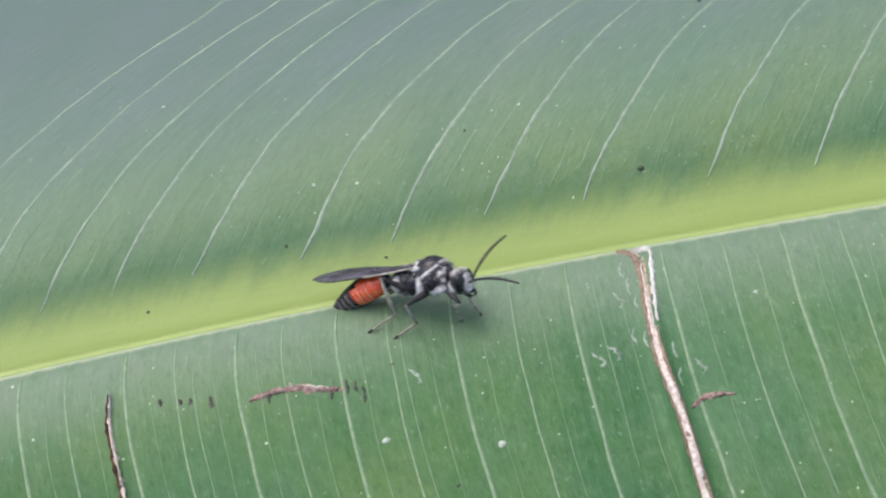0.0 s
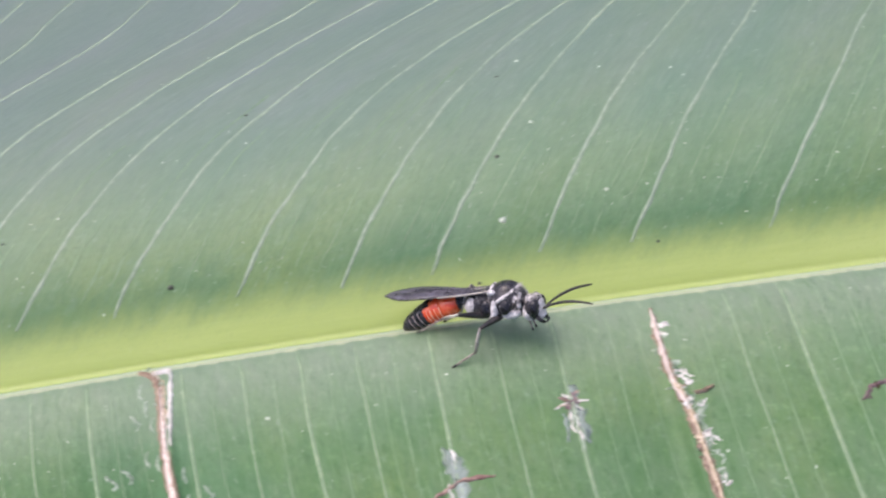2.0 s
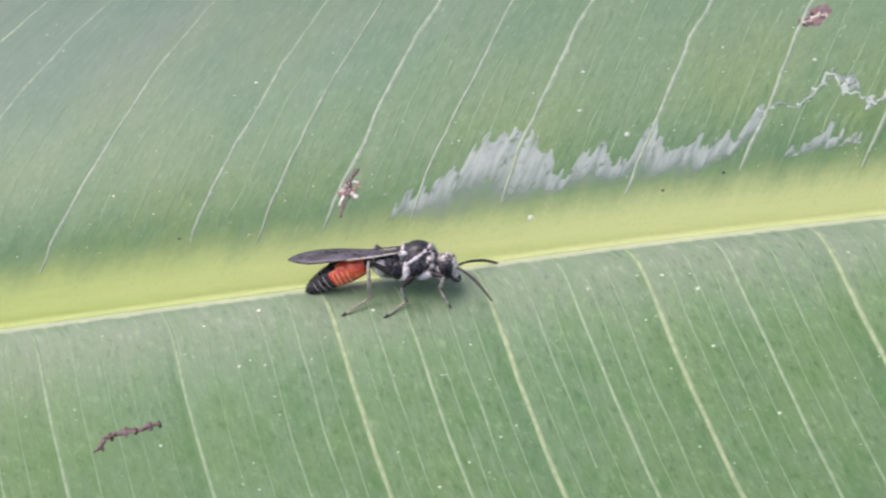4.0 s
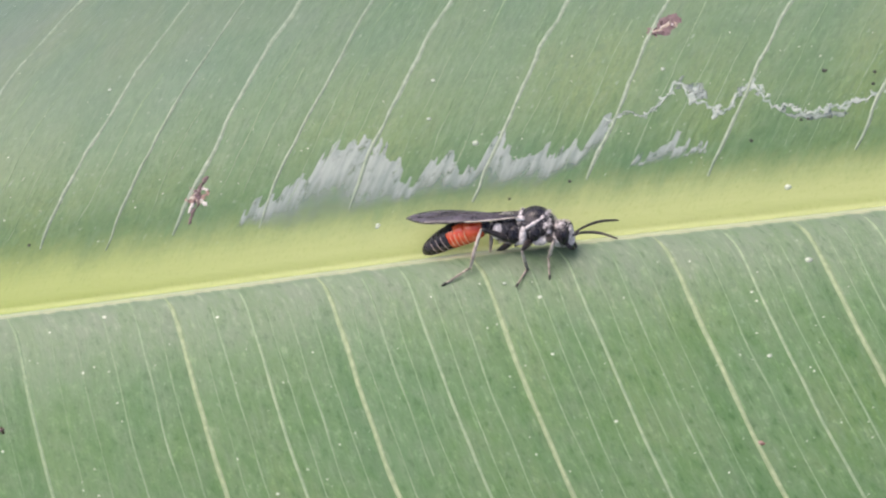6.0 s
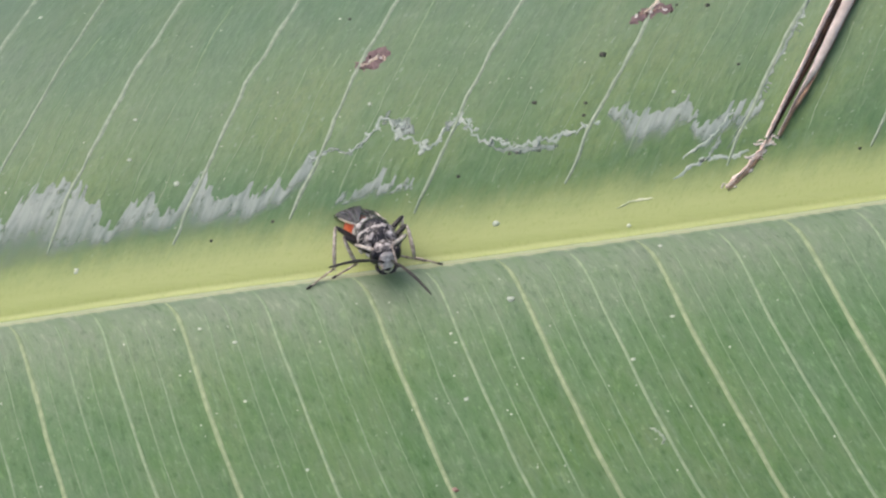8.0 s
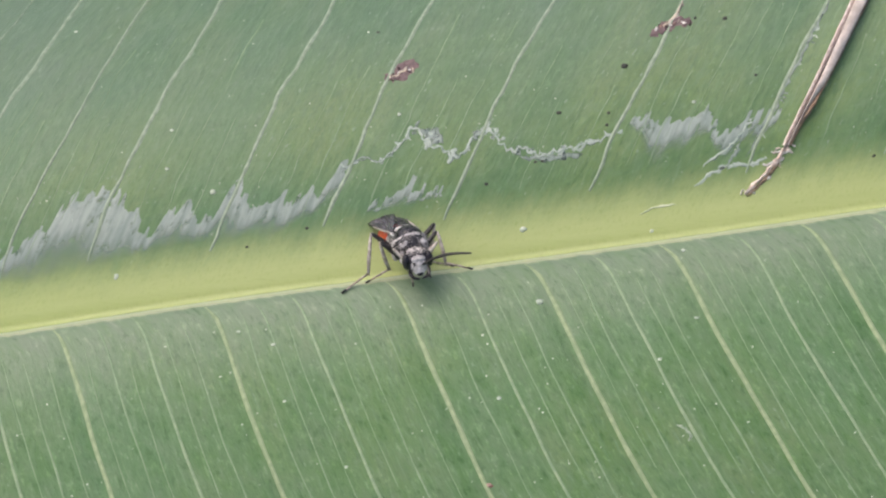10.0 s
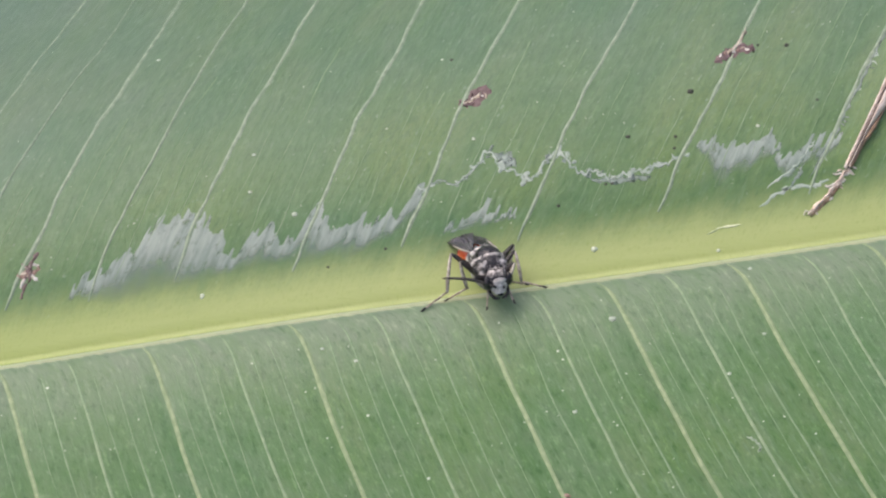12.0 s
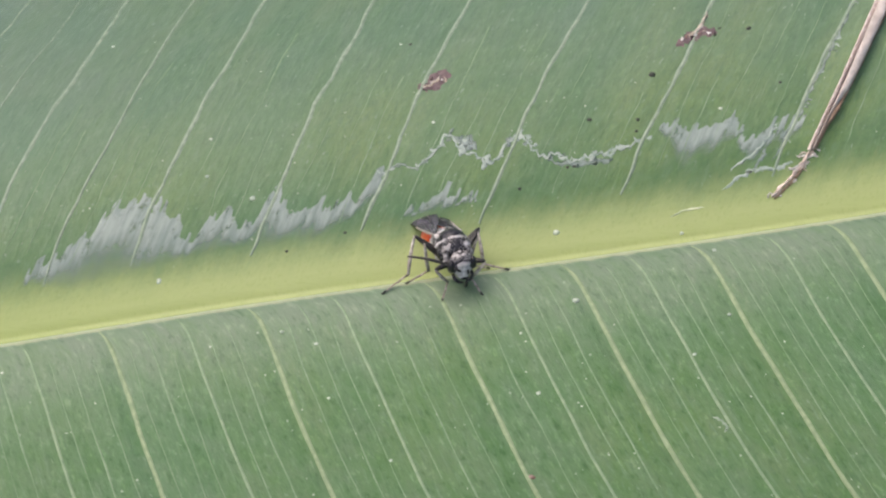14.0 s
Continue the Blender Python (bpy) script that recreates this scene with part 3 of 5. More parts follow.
fray_bits(TEAR_B, t_b, 22, 0.35, 3, (PALEDRY, PALESKIN), 0.08)
fray_bits(TEAR_C, t_c, 22, 0.6, 4, (PALESKIN, BROWN), 0.1)
fray_bits(TEAR_D[:4], t_d, 8, 0.4, 5, (WHITEFLAKE, PINKDRY), 0.12)
fray_bits(TEAR_A, t_a, 4, 0.2, 6)
fray_bits([(83.2, 4.7), (84.2, 5.7), (85.0, 6.6)], t_d, 10, 0.9, 11, (WHITEFLAKE, PINKDRY), 0.1)


# ---- scraped silvery skin ----
def film(name, tops, bottoms, seed, label, jag=0.55, step=0.07, parent=None, soft=0.7):
    """A thin skin between two lines of (vein root, v): torn along the veins on top, fading out below."""
    r = random.Random(seed)
    lo, hi = max(tops[0][0], bottoms[0][0]), min(tops[-1][0], bottoms[-1][0])
    bm = bmesh.new()
    rings, root = [], lo
    tooth, left = 0.0, 0.0
    while root <= hi:
        if left <= 0:
            left = r.uniform(0.14, 0.5)
            tooth = r.uniform(-1.0, 0.55) if r.random() < 0.7 else r.uniform(-1.7, -0.6)
        left -= step
        v1, v0 = table(tops, root)[0], table(bottoms, root)[0]
        room = max(0.15, v1 - v0)
        v1 += jag * (tooth * min(1.0, room / 1.6) + 0.35 * noise.noise((root * 2.1, seed, 0)) + r.uniform(-0.12, 0.12))
        v0 += 0.3 * noise.noise((root * 0.5, seed + 9, 0))
        v1 = max(v1, v0 + 0.12)
        rings.append([bm.verts.new(leafpoint(far_vein(root, v), v, 0.02 if 0 < k < 7 else 0.005)) for k, v in ((k, v0 + (v1 - v0) * k / 7) for k in range(8))])
        root += step
    skin(bm, rings, closed=False)
    bm.verts.index_update()
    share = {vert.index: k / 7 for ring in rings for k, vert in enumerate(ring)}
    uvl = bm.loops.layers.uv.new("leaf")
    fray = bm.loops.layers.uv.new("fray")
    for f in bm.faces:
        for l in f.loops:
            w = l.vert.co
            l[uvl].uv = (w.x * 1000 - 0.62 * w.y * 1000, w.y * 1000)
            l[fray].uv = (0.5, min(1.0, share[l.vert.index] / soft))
    return part(name, bm, FILM, parent or leaf, label)


BLOB_TOP = [(16.0, 6.4), (18.7, 7.6), (19.6, 8.6), (20.5, 8.4), (20.9, 9.9), (21.6, 10.7), (23.7, 11.0), (25.5, 10.7), (26.9, 9.2), (28.1, 8.6), (29.3, 7.2), (30.3, 7.0), (30.7, 8.6), (31.7, 8.0), (32.2, 9.5), (33.8, 7.2), (35.2, 7.4), (35.6, 9.5), (36.2, 10.0), (37.6, 8.3), (39.1, 7.3), (40.0, 8.0), (40.8, 8.5), (41.4, 7.3), (42.7, 8.2), (42.9, 9.0), (43.9, 7.9), (44.2, 9.2), (44.6, 10.1), (45.7, 10.1)]
BLOB_BOT = [(16.0, 4.6), (20.9, 3.9), (26.0, 3.9), (29.5, 4.7), (33.0, 5.0), (37.0, 4.8), (41.4, 4.9), (43.7, 5.7), (45.0, 6.6), (45.7, 8.0)]
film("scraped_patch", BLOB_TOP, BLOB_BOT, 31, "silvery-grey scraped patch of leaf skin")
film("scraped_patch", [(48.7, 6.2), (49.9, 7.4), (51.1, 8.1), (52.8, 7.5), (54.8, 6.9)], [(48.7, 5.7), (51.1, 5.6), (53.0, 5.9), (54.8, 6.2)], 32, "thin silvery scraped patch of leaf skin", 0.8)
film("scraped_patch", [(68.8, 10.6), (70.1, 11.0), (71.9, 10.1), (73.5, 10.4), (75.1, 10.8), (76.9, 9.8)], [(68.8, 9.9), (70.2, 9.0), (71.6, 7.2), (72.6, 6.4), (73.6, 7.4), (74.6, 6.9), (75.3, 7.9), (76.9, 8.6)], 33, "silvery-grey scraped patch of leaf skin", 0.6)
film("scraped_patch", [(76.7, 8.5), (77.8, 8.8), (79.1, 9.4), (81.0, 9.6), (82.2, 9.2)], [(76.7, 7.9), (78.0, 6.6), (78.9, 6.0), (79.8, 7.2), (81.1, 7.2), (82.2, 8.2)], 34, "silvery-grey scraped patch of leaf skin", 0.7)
TRAIL = [(47.6, 9.3), (48.0, 9.7), (49.6, 10.4), (51.0, 9.9), (53.1, 11.3), (54.3, 12.4), (55.2, 10.9), (56.6, 10.2), (57.1, 9.4), (58.1, 9.8), (59.0, 10.8), (60.4, 11.5), (61.2, 10.2), (62.0, 9.3), (63.0, 9.4), (63.9, 8.8), (65.1, 8.6), (66.4, 8.9), (67.4, 8.8), (68.5, 9.1), (69.8, 9.2), (71.2, 9.8)]


def zigzag(line, swing, seed):
    """The line broken into short slanting steps, as a gnawed edge runs."""
    r = random.Random(seed)
    out = []
    for k, (a, v) in enumerate(smooth_line(line, 3)):
        s = swing * (1 if k % 2 else -1) * r.uniform(0.2, 1.0)
        out.append((a + s * 0.45 + r.uniform(-0.12, 0.12), v + s))
    return out


trail = frayed("scraped_trail", zigzag(TRAIL[3:12], 0.18, 5), 0.24, 0.03, WISP, "thin zigzag silvery scraped trail", 0.3, 36, None, 3)
frayed("scraped_trail", zigzag(TRAIL[10:], 0.26, 6), 0.26, 0.03, WISP, "thin zigzag silvery scraped trail", 0.25, 44, None, 2)
frayed("scraped_trail", TRAIL[:5], 0.2, 0.02, FILM, "", 0.5, 43, trail, 9)
for k, (a, v, l) in enumerate([(54.4, 12.3, 0.9), (55.3, 11.2, 0.9), (57.0, 9.5, 1.0), (59.4, 11.0, 0.8), (60.3, 11.5, 1.0), (60.9, 11.0, 0.8), (62.6, 9.2, 0.6), (66.2, 8.7, 0.7), (68.0, 8.8, 0.6)]):
    frayed("scraped_tooth", [(a - 0.3 * l, v - 0.5 * l), (a, v), (a + 0.34 * l, v + 0.6 * l)], 0.42, 0.02, WISP if k % 3 else FILM, "", 0.4, 160 + k, trail, 5)
fray_bits(TRAIL, trail, 46, 0.5, 9, (WISP, FILM), 0.02)
frayed("scraped_trail", [(54.6, 12.0), (55.6, 11.6), (56.4, 10.8)], 1.0, 0.015, FILM, "", 0.4, 37, trail, 8)
frayed("scraped_trail", [(62.6, 8.8), (65.1, 8.2), (68.0, 8.3)], 0.6, 0.012, FILM, "", 0.6, 38, trail, 9)
STRAND = [(81.5, 6.0), (84.5, 9.6), (86.3, 12.1), (88.6, 14.9), (91.6, 19.0), (93.6, 22.0)]
strand = frayed("scraped_trail", STRAND, 0.34, 0.02, FILM, "thin silvery strand along a vein", 0.5, 39, None, 9)
fray_bits(STRAND, strand, 12, 0.35, 12, (FILM, WISP), 0.015)
frayed("scraped_trail", [(76.8, 4.2), (78.8, 5.2), (80.1, 5.5), (81.8, 5.3), (83.1, 5.7)], 0.42, 0.02, WISP, "", 0.5, 45, strand, 7)
frayed("scraped_trail", [(77.6, 5.7), (79.9, 6.9), (81.4, 8.0), (82.6, 9.2)], 0.34, 0.02, WISP, "", 0.5, 46, strand, 7)
frayed("scraped_trail", [(79.8, 5.6), (80.6, 6.4), (81.0, 7.2)], 0.3, 0.02, FILM, "", 0.5, 47, strand, 7)
frayed("scraped_trail", [(71.8, 2.5), (73.1, 2.9), (74.8, 2.95)], 0.2, 0.03, SCRATCH, "short pale scratch", 0.4, 40, None, 6)
frayed("scraped_patch", [(-43.8, -9.6), (-43.0, -11.7), (-42.4, -14.9), (-41.6, -17.8), (-41.2, -19.0)], 1.5, 0.09, FILM, "silvery scraped streak along a vein", 0.1, 41, None, 6)
streak_r = random.Random(23)
for k in range(16):
    a0, lo, hi = ((-44.3, -18.5, -10.0), (-33.6, -11.5, -6.0))[k % 2]
    v = streak_r.uniform(lo, hi)
    a = near_vein(a0, v) + streak_r.uniform(-0.6, 0.6)
    frayed("scraped_smudge", [(a - 0.1, v + 0.8), (a, v), (a + 0.12, v - 0.9)], streak_r.uniform(0.15, 0.4), 0.1, PALESKIN if k % 3 else WHITEFLAKE, "", 0.4, 260 + k, None, 3)
frayed("scraped_patch", [(-33.0, -6.0), (-32.5, -8.0), (-32.0, -10.8)], 0.9, 0.07, FILM, "silvery scraped streak along a vein", 0.25, 42, None, 6)
frayed("scraped_patch", [(-33.6, -8.3), (-33.5, -9.6), (-33.7, -10.6)], 0.35, 0.02, FILM, "", 0.3, 43, None, 6)
for k, (a, v) in enumerate([(-71.0, -8.0), (-69.6, -7.8), (-63.2, -9.9), (-85.7, -6.6), (-68.6, -3.6), (71.7, -14.8), (-22.6, -10.5), (-21.8, -13.0)]):
    frayed("scraped_smudge", [(a - 0.5, v + 0.35), (a, v - 0.1), (a + 0.35, v - 0.55), (a + 0.1, v - 0.95)], 0.26, 0.025, PALESKIN, "", 0.6, 50 + k, None, 5)

# ---- scars ----
s_a = frayed("scar", [(-99.2, -6.2), (-97.8, -5.9), (-95.5, -5.95), (-92.8, -6.5), (-91.6, -6.75)], 0.5, 0.14, SCAR, "rusty healed scratch with dark ticks", 0.3, 61, None, 8)
frayed("scar_core", [(-96.2, -5.65), (-94.6, -5.95), (-92.8, -6.45)], 0.3, 0.2, PALEDRY, "", 0.4, 62, s_a, 6)
for k, (a, v, l) in enumerate([(-106.4, -4.8, 0.5), (-104.8, -5.1, 0.4), (-104.0, -5.2, 0.5), (-102.3, -5.6, 0.9), (-97.6, -6.3, 0.8), (-91.3, -6.6, 1.0), (-90.0, -7.4, 1.3), (-92.6, -6.9, 0.8), (-90.6, -6.7, 0.7)]):
    frayed("scar_tick", [(a, v + l * 0.5), (a + 0.05, v), (a + 0.02, v - l * 0.6)], 0.28, 0.06, SMUDGE, "", 0.25, 63 + k, s_a, 4)
frayed("scar", [(-64.4, -13.4), (-63.6, -12.8), (-62.6, -12.6), (-61.0, -12.8)], 0.42, 0.12, SCAR, "rusty healed scratch", 0.4, 75, None, 7)
frayed("scar", [(-45.2, -13.4), (-43.8, -12.8), (-42.6, -12.3), (-40.0, -12.3)], 0.36, 0.14, SCAR, "dark rusty scratch across a silvery streak", 0.3, 76, None, 7)
frayed("scar", [(-9.5, -10.4), (-8.6, -9.5), (-7.6, -9.2), (-5.7, -9.1), (-4.0, -8.8)], 0.42, 0.1, PURPLE, "curved dull purple-brown scratch", 0.4, 79, None, 8)
for k, (a, v, l) in enumerate([(-9.0, -10.0, 0.7), (-8.2, -9.4, 0.6), (-7.0, -9.2, 0.8), (-6.2, -9.2, 0.5), (-5.0, -9.0, 0.7), (-4.3, -8.9, 0.5)]):
    frayed("scar_tick", [(a, v + l * 0.5), (a + 0.08, v), (a + 0.1, v - l * 0.6)], 0.24, 0.12, DARKDRY if k % 2 else PURPLE, "", 0.3, 130 + k, None, 4)


def star(a, v, size, count, label, seed, tall=1.0):
    """A small scar with ragged rays."""
    r = random.Random(seed)
    core = frayed("scar", [(a - 0.3 * size, v - 0.7 * size * tall), (a, v), (a + 0.3 * size, v + 0.7 * size * tall)], 0.5 * size, 0.08, PURPLE, label, 0.5, seed, None, 6)
    for k in range(count):
        q = 2 * math.pi * k / count + r.uniform(-0.5, 0.5)
        l = size * r.uniform(0.6, 1.25)
        c0 = (a + r.uniform(-0.3, 0.3) * size, v + r.uniform(-0.6, 0.6) * size * tall)
        c1 = (c0[0] + math.cos(q) * l, c0[1] + math.sin(q) * l * tall)
        mid = ((c0[0] + c1[0]) / 2 + r.uniform(-0.15, 0.15), (c0[1] + c1[1]) / 2 + r.uniform(-0.15, 0.15))
        frayed("scar_branch", [c0, mid, c1], r.uniform(0.16, 0.36), r.uniform(0.03, 0.09), (WHITEFLAKE, PURPLE, SCAR, PALEDRY)[k % 4], "", 0.4, seed * 17 + k, core, 4)
    return core


star(12.8, 7.9, 1.0, 13, "small branched pinkish scar", 80)
frayed("scar", [(11.8, 5.6), (12.2, 6.2), (12.5, 6.9)], 0.24, 0.06, PURPLE, "", 0.4, 81, None, 5)
star(-32.7, -7.4, 1.3, 13, "ragged purple-brown scar on a vein", 83, 0.6)
s_p = frayed("blotch", [(52.6, 16.9), (53.4, 17.2), (54.2, 17.5), (55.3, 17.9)], 1.25, 0.05, PURPLE, "purple-brown blotch on the far blade", 0.2, 90, None, 6)
frayed("blotch_core", [(53.0, 17.0), (53.8, 17.2), (54.6, 17.8)], 0.3, 0.1, PALEDRY, "", 0.4, 91, s_p, 6)
s_q = frayed("blotch", [(75.5, 17.5), (76.8, 18.0), (77.9, 18.3), (79.4, 18.2)], 0.9, 0.05, PURPLE, "purple-brown blotch on a vein of the far blade", 0.25, 92, None, 6)
frayed("blotch_core", [(77.0, 18.1), (78.0, 19.0), (79.0, 20.2)], 0.34, 0.16, PALEDRY, "", 0.3, 93, s_q, 6)
for k in range(7):
    frayed("blotch_core", [(52.9 + 0.33 * k, 16.9 + 0.12 * k), (53.2 + 0.3 * k, 17.2 + 0.1 * (k % 3))], 0.22, 0.08, (PALEDRY, SCAR, WHITEFLAKE)[k % 3], "", 0.5, 140 + k, s_p, 3)
    frayed("blotch_core", [(76.0 + 0.4 * k, 17.8 + 0.1 * k), (76.3 + 0.4 * k, 18.2 + 0.15 * (k % 3))], 0.22, 0.1, (WHITEFLAKE, SCAR, PALEDRY)[k % 3], "", 0.5, 150 + k, s_q, 3)
frayed("scar", [(55.4, -16.9), (55.8, -17.2)], 0.3, 0.05, SCAR, "small rusty speck", 0.3, 94, None, 5)


# ---- specks lying on the leaf ----
def speck(name, a, v, size, material, label, category, seed):
    r = random.Random(seed)
    bm = bmesh.new()
    c = leafpoint(a, v, 0.0)
    nrm = (leafpoint(a, v, 1.0) - c).normalized()
    e1 = (leafpoint(a + 0.1, v) - c).normalized()
    e2 = nrm.cross(e1)
    rings = []
    for up, w in ((-0.1, 1.0), (0.15, 0.95), (0.42, 0.55)):
        rings.append([bm.verts.new(c + (e1 * math.cos(q) * 1.25 + e2 * math.sin(q)) * (w * size * 0.0005 * r.uniform(0.75, 1.2)) + nrm * up * size * 0.0006) for q in [math.pi * 2 * k / 7 for k in range(7)]])
    skin(bm, rings)
    ob = part(name, bm, material, None)
    return tagged(ob, label, category, "specks on the leaf")


BLACK = [(-64.7, 6.6), (-78.7, 12.6), (-94.9, 5.8), (-86.8, 3.2), (-107.1, 2.8), (-87.4, -5.6), (-56.8, 20.5), (-83.6, -15.9), (-35.6, 13.5), (-23.2, 4.4), (-34.4, 20.6), (-1.7, 5.6), (-38.7, 3.0),
         (72.8, 15.2), (66.6, 12.0), (70.7, 11.4), (70.4, 10.4), (63.9, 8.1), (64.5, 8.1), (59.5, 6.8), (44.0, 5.1), (52.5, 21.2), (82.1, 18.1), (79.6, 18.5), (92.0, 4.5), (83.6, 12.8), (38.8, 4.2)]
WHITE = [(-104.2, 20.4), (-91.9, 10.5), (-88.3, 9.9), (-79.7, -13.4), (-118.4, -0.9), (-88.7, -11.4), (-26.8, 9.4), (-36.0, 8.0), (-32.2, 16.1), (-57.7, -5.2), (6.1, 18.0), (-32.4, 21.8), (27.5, 3.2), (33.8, 15.0), (4.5, -1.1), (33.0, 11.7),
         (61.9, 2.6), (74.5, -0.9), (62.1, -3.4), (74.4, -6.4), (36.6, 9.2), (70.8, -9.2), (53.2, 13.7), (26.1, 25.3), (37.4, -2.6), (78.0, 11.3), (27.6, 3.4), (72.5, 1.0), (57.5, -10.5), (40.1, -4.0)]
BIG_BLACK = {0: 0.75, 8: 0.6, 13: 0.85, 14: 0.6, 22: 0.6}
BIG_WHITE = {3: 0.65, 7: 0.6, 16: 0.55, 18: 0.6, 20: 0.5, 5: 0.6}
for i, (a, v) in enumerate(BLACK):
    speck("black_speck", a, v, BIG_BLACK.get(i, 0.42) * 0.62, BLACKDOT, "tiny black dirt speck on the leaf", "speck", 100 + i)
for i, (a, v) in enumerate(WHITE):
    speck("white_speck", a, v, BIG_WHITE.get(i, 0.34) * 0.92, WHITEDOT, "tiny white dust speck on the leaf", "speck", 200 + i)


def fine_dust():
    """Hundreds of barely visible pale grains, as one thing."""
    r = random.Random(77)
    bm = bmesh.new()
    for k in range(700):
        a = r.uniform(-125, 108)
        v = r.uniform(-24, -1) if k % 2 else r.uniform(5, 28)
        s = r.uniform(0.03, 0.095 if k % 2 else 0.075) * (1.6 if r.random() < 0.1 else 1.0)
        c = leafpoint(a, v, 0.0)
        top = leafpoint(a, v, s * 0.7)
        e1 = (leafpoint(a + 0.1, v) - c).normalized()
        e2 = (top - c).normalized().cross(e1)
        q = r.uniform(0, 6)
        base = [bm.verts.new(c + (e1 * math.cos(q + w) * r.uniform(0.7, 1.4) + e2 * math.sin(q + w)) * s * 0.001) for w in (0, 1.3, 2.6, 3.9, 5.1)]
        tip = bm.verts.new(top)
        for i in range(5):
            bm.faces.new((base[i], base[(i + 1) % 5], tip))
    return tagged(part("dust", bm, WHITEDOT, None), "fine pale dust scattered over the leaf", "dust", kind="stuff")


fine_dust()

# ---- the wasp, in millimetres: x ahead, y to its left, z up from where its feet stand ----
BLACKSHELL = plain("black_hairy_shell", (0.010, 0.009, 0.011), (0.065, 0.06, 0.066), 0.4, 2600, 0.8, 0.00006)
GLOSSBLACK = plain("glossy_black_shell", (0.007, 0.006, 0.008), (0.032, 0.029, 0.035), 0.28, 2500, 0.5, 0.00004)
GREYHAIR = plain("pale_grey_fur", (0.46, 0.43, 0.415), (0.90, 0.86, 0.83), 0.85, 5200, 1.0, 0.0001, 0.3)
MOTTLED = plain("pale_and_black_fur", (0.02, 0.018, 0.018), (0.86, 0.81, 0.78), 0.85, 2300, 1.0, 0.0001, 0.3)
WHITEHAIR = plain("silver_white_fur", (0.54, 0.50, 0.48), (0.90, 0.86, 0.84), 0.6, 5200, 0.8, 0.00006, 0.5)
ORANGE = plain("orange_red_shell", (0.80, 0.075, 0.022), (0.95, 0.20, 0.07), 0.18, 1500, 0.4, 0.00004, 0.9)
PALEORANGE = plain("pale_orange_edge", (0.85, 0.30, 0.14), (0.98, 0.62, 0.42), 0.4, 3000, 0.5, 0.00004)
BAND = plain("pale_hair_band", (0.24, 0.18, 0.16), (0.55, 0.46, 0.41), 0.7, 5000, 0.6, 0.00005)
TAN = plain("greyish_tan_leg", (0.27, 0.24, 0.20), (0.62, 0.57, 0.50), 0.5, 2600, 0.5, 0.00003)
TARSUS = plain("brownish_tan_foot", (0.18, 0.145, 0.12), (0.48, 0.41, 0.36), 0.5, 2600, 0.5, 0.00003)
LEGDARK = plain("blackish_leg", (0.010, 0.009, 0.009), (0.06, 0.05, 0.047), 0.4, 2600, 0.5, 0.00003)
FEELER = plain("dark_feeler", (0.015, 0.014, 0.013), (0.06, 0.055, 0.05), 0.55, 3500, 0.6, 0.00003)


def wing_material():
    n = Nodes("smoky_wing", 0.27)
    f = n.noise(n.scaled(n.coords(), (0.5, 1, 1)), 900.0, 3.0)
    n.put("Base Color", n.mix(n.span(f, 0.35, 0.7), (0.045, 0.040, 0.050), (0.13, 0.118, 0.148)))
    n.bsdf.inputs["Alpha"].default_value = 0.93
    n.bump(f, 0.35, 0.00005)
    return n.mat


WING = wing_material()
MM = 0.001


def blob(name, centre, radii, material, parent, label="", turn=(0, 0, 0), dent=0.0, seed=0, seg=20):
    """A rounded body with slightly uneven skin."""
    bm = bmesh.new()
    bmesh.ops.create_uvsphere(bm, u_segments=seg, v_segments=seg // 2 + 2, radius=1.0)
    rot = Euler([radians(x) for x in turn]).to_matrix()
    for v in bm.verts:
        p = Vector((v.co.x * radii[0], v.co.y * radii[1], v.co.z * radii[2]))
        if dent:
            p *= 1 + dent * noise.noise(v.co * 2.2 + Vector((seed, 0, 0)))
        v.co = (Vector(centre) + rot @ p) * MM
    return part(name, bm, material, parent, label)


def limb(name, points, radii, material, parent, label="", sides=8, flat=1.0):
    bm = bmesh.new()
    tube(bm, [Vector(p) * MM for p in points], [r * MM for r in radii], sides, flat)
    return part(name, bm, material, parent, label)


def barrel(name, stations, material, parent, label="", sides=22, spread=(0.0, 360.0), slant=0.0):
    """A shell round a bent axis: stations are (x, z, half height, half width); spread cuts out a plate, 90 degrees being its back."""
    bm = bmesh.new()
    whole = spread[1] - spread[0] >= 359.0
    rings = []
    for i, (x, z, rh, rw) in enumerate(stations):
        x0, z0 = stations[max(0, i - 1)][:2]
        x1, z1 = stations[min(len(stations) - 1, i + 1)][:2]
        l = math.hypot(x1 - x0, z1 - z0) or 1.0
        nx, nz = -(z1 - z0) / l, (x1 - x0) / l
        if nz < 0:
            nx, nz = -nx, -nz
        ring = []
        for k in range(sides if whole else sides + 1):
            w = radians(spread[0] + (spread[1] - spread[0]) * k / sides)
            ring.append(bm.verts.new(Vector((x + nx * rh * math.sin(w) + slant * math.sin(w), rw * math.cos(w), z + nz * rh * math.sin(w))) * MM))
        rings.append(ring)
    skin(bm, rings, closed=whole)
    return part(name, bm, material, parent, label)


wasp = tagged(new("wasp"), "black wasp with orange-red abdomen, smoky wings and silvery face", "wasp")

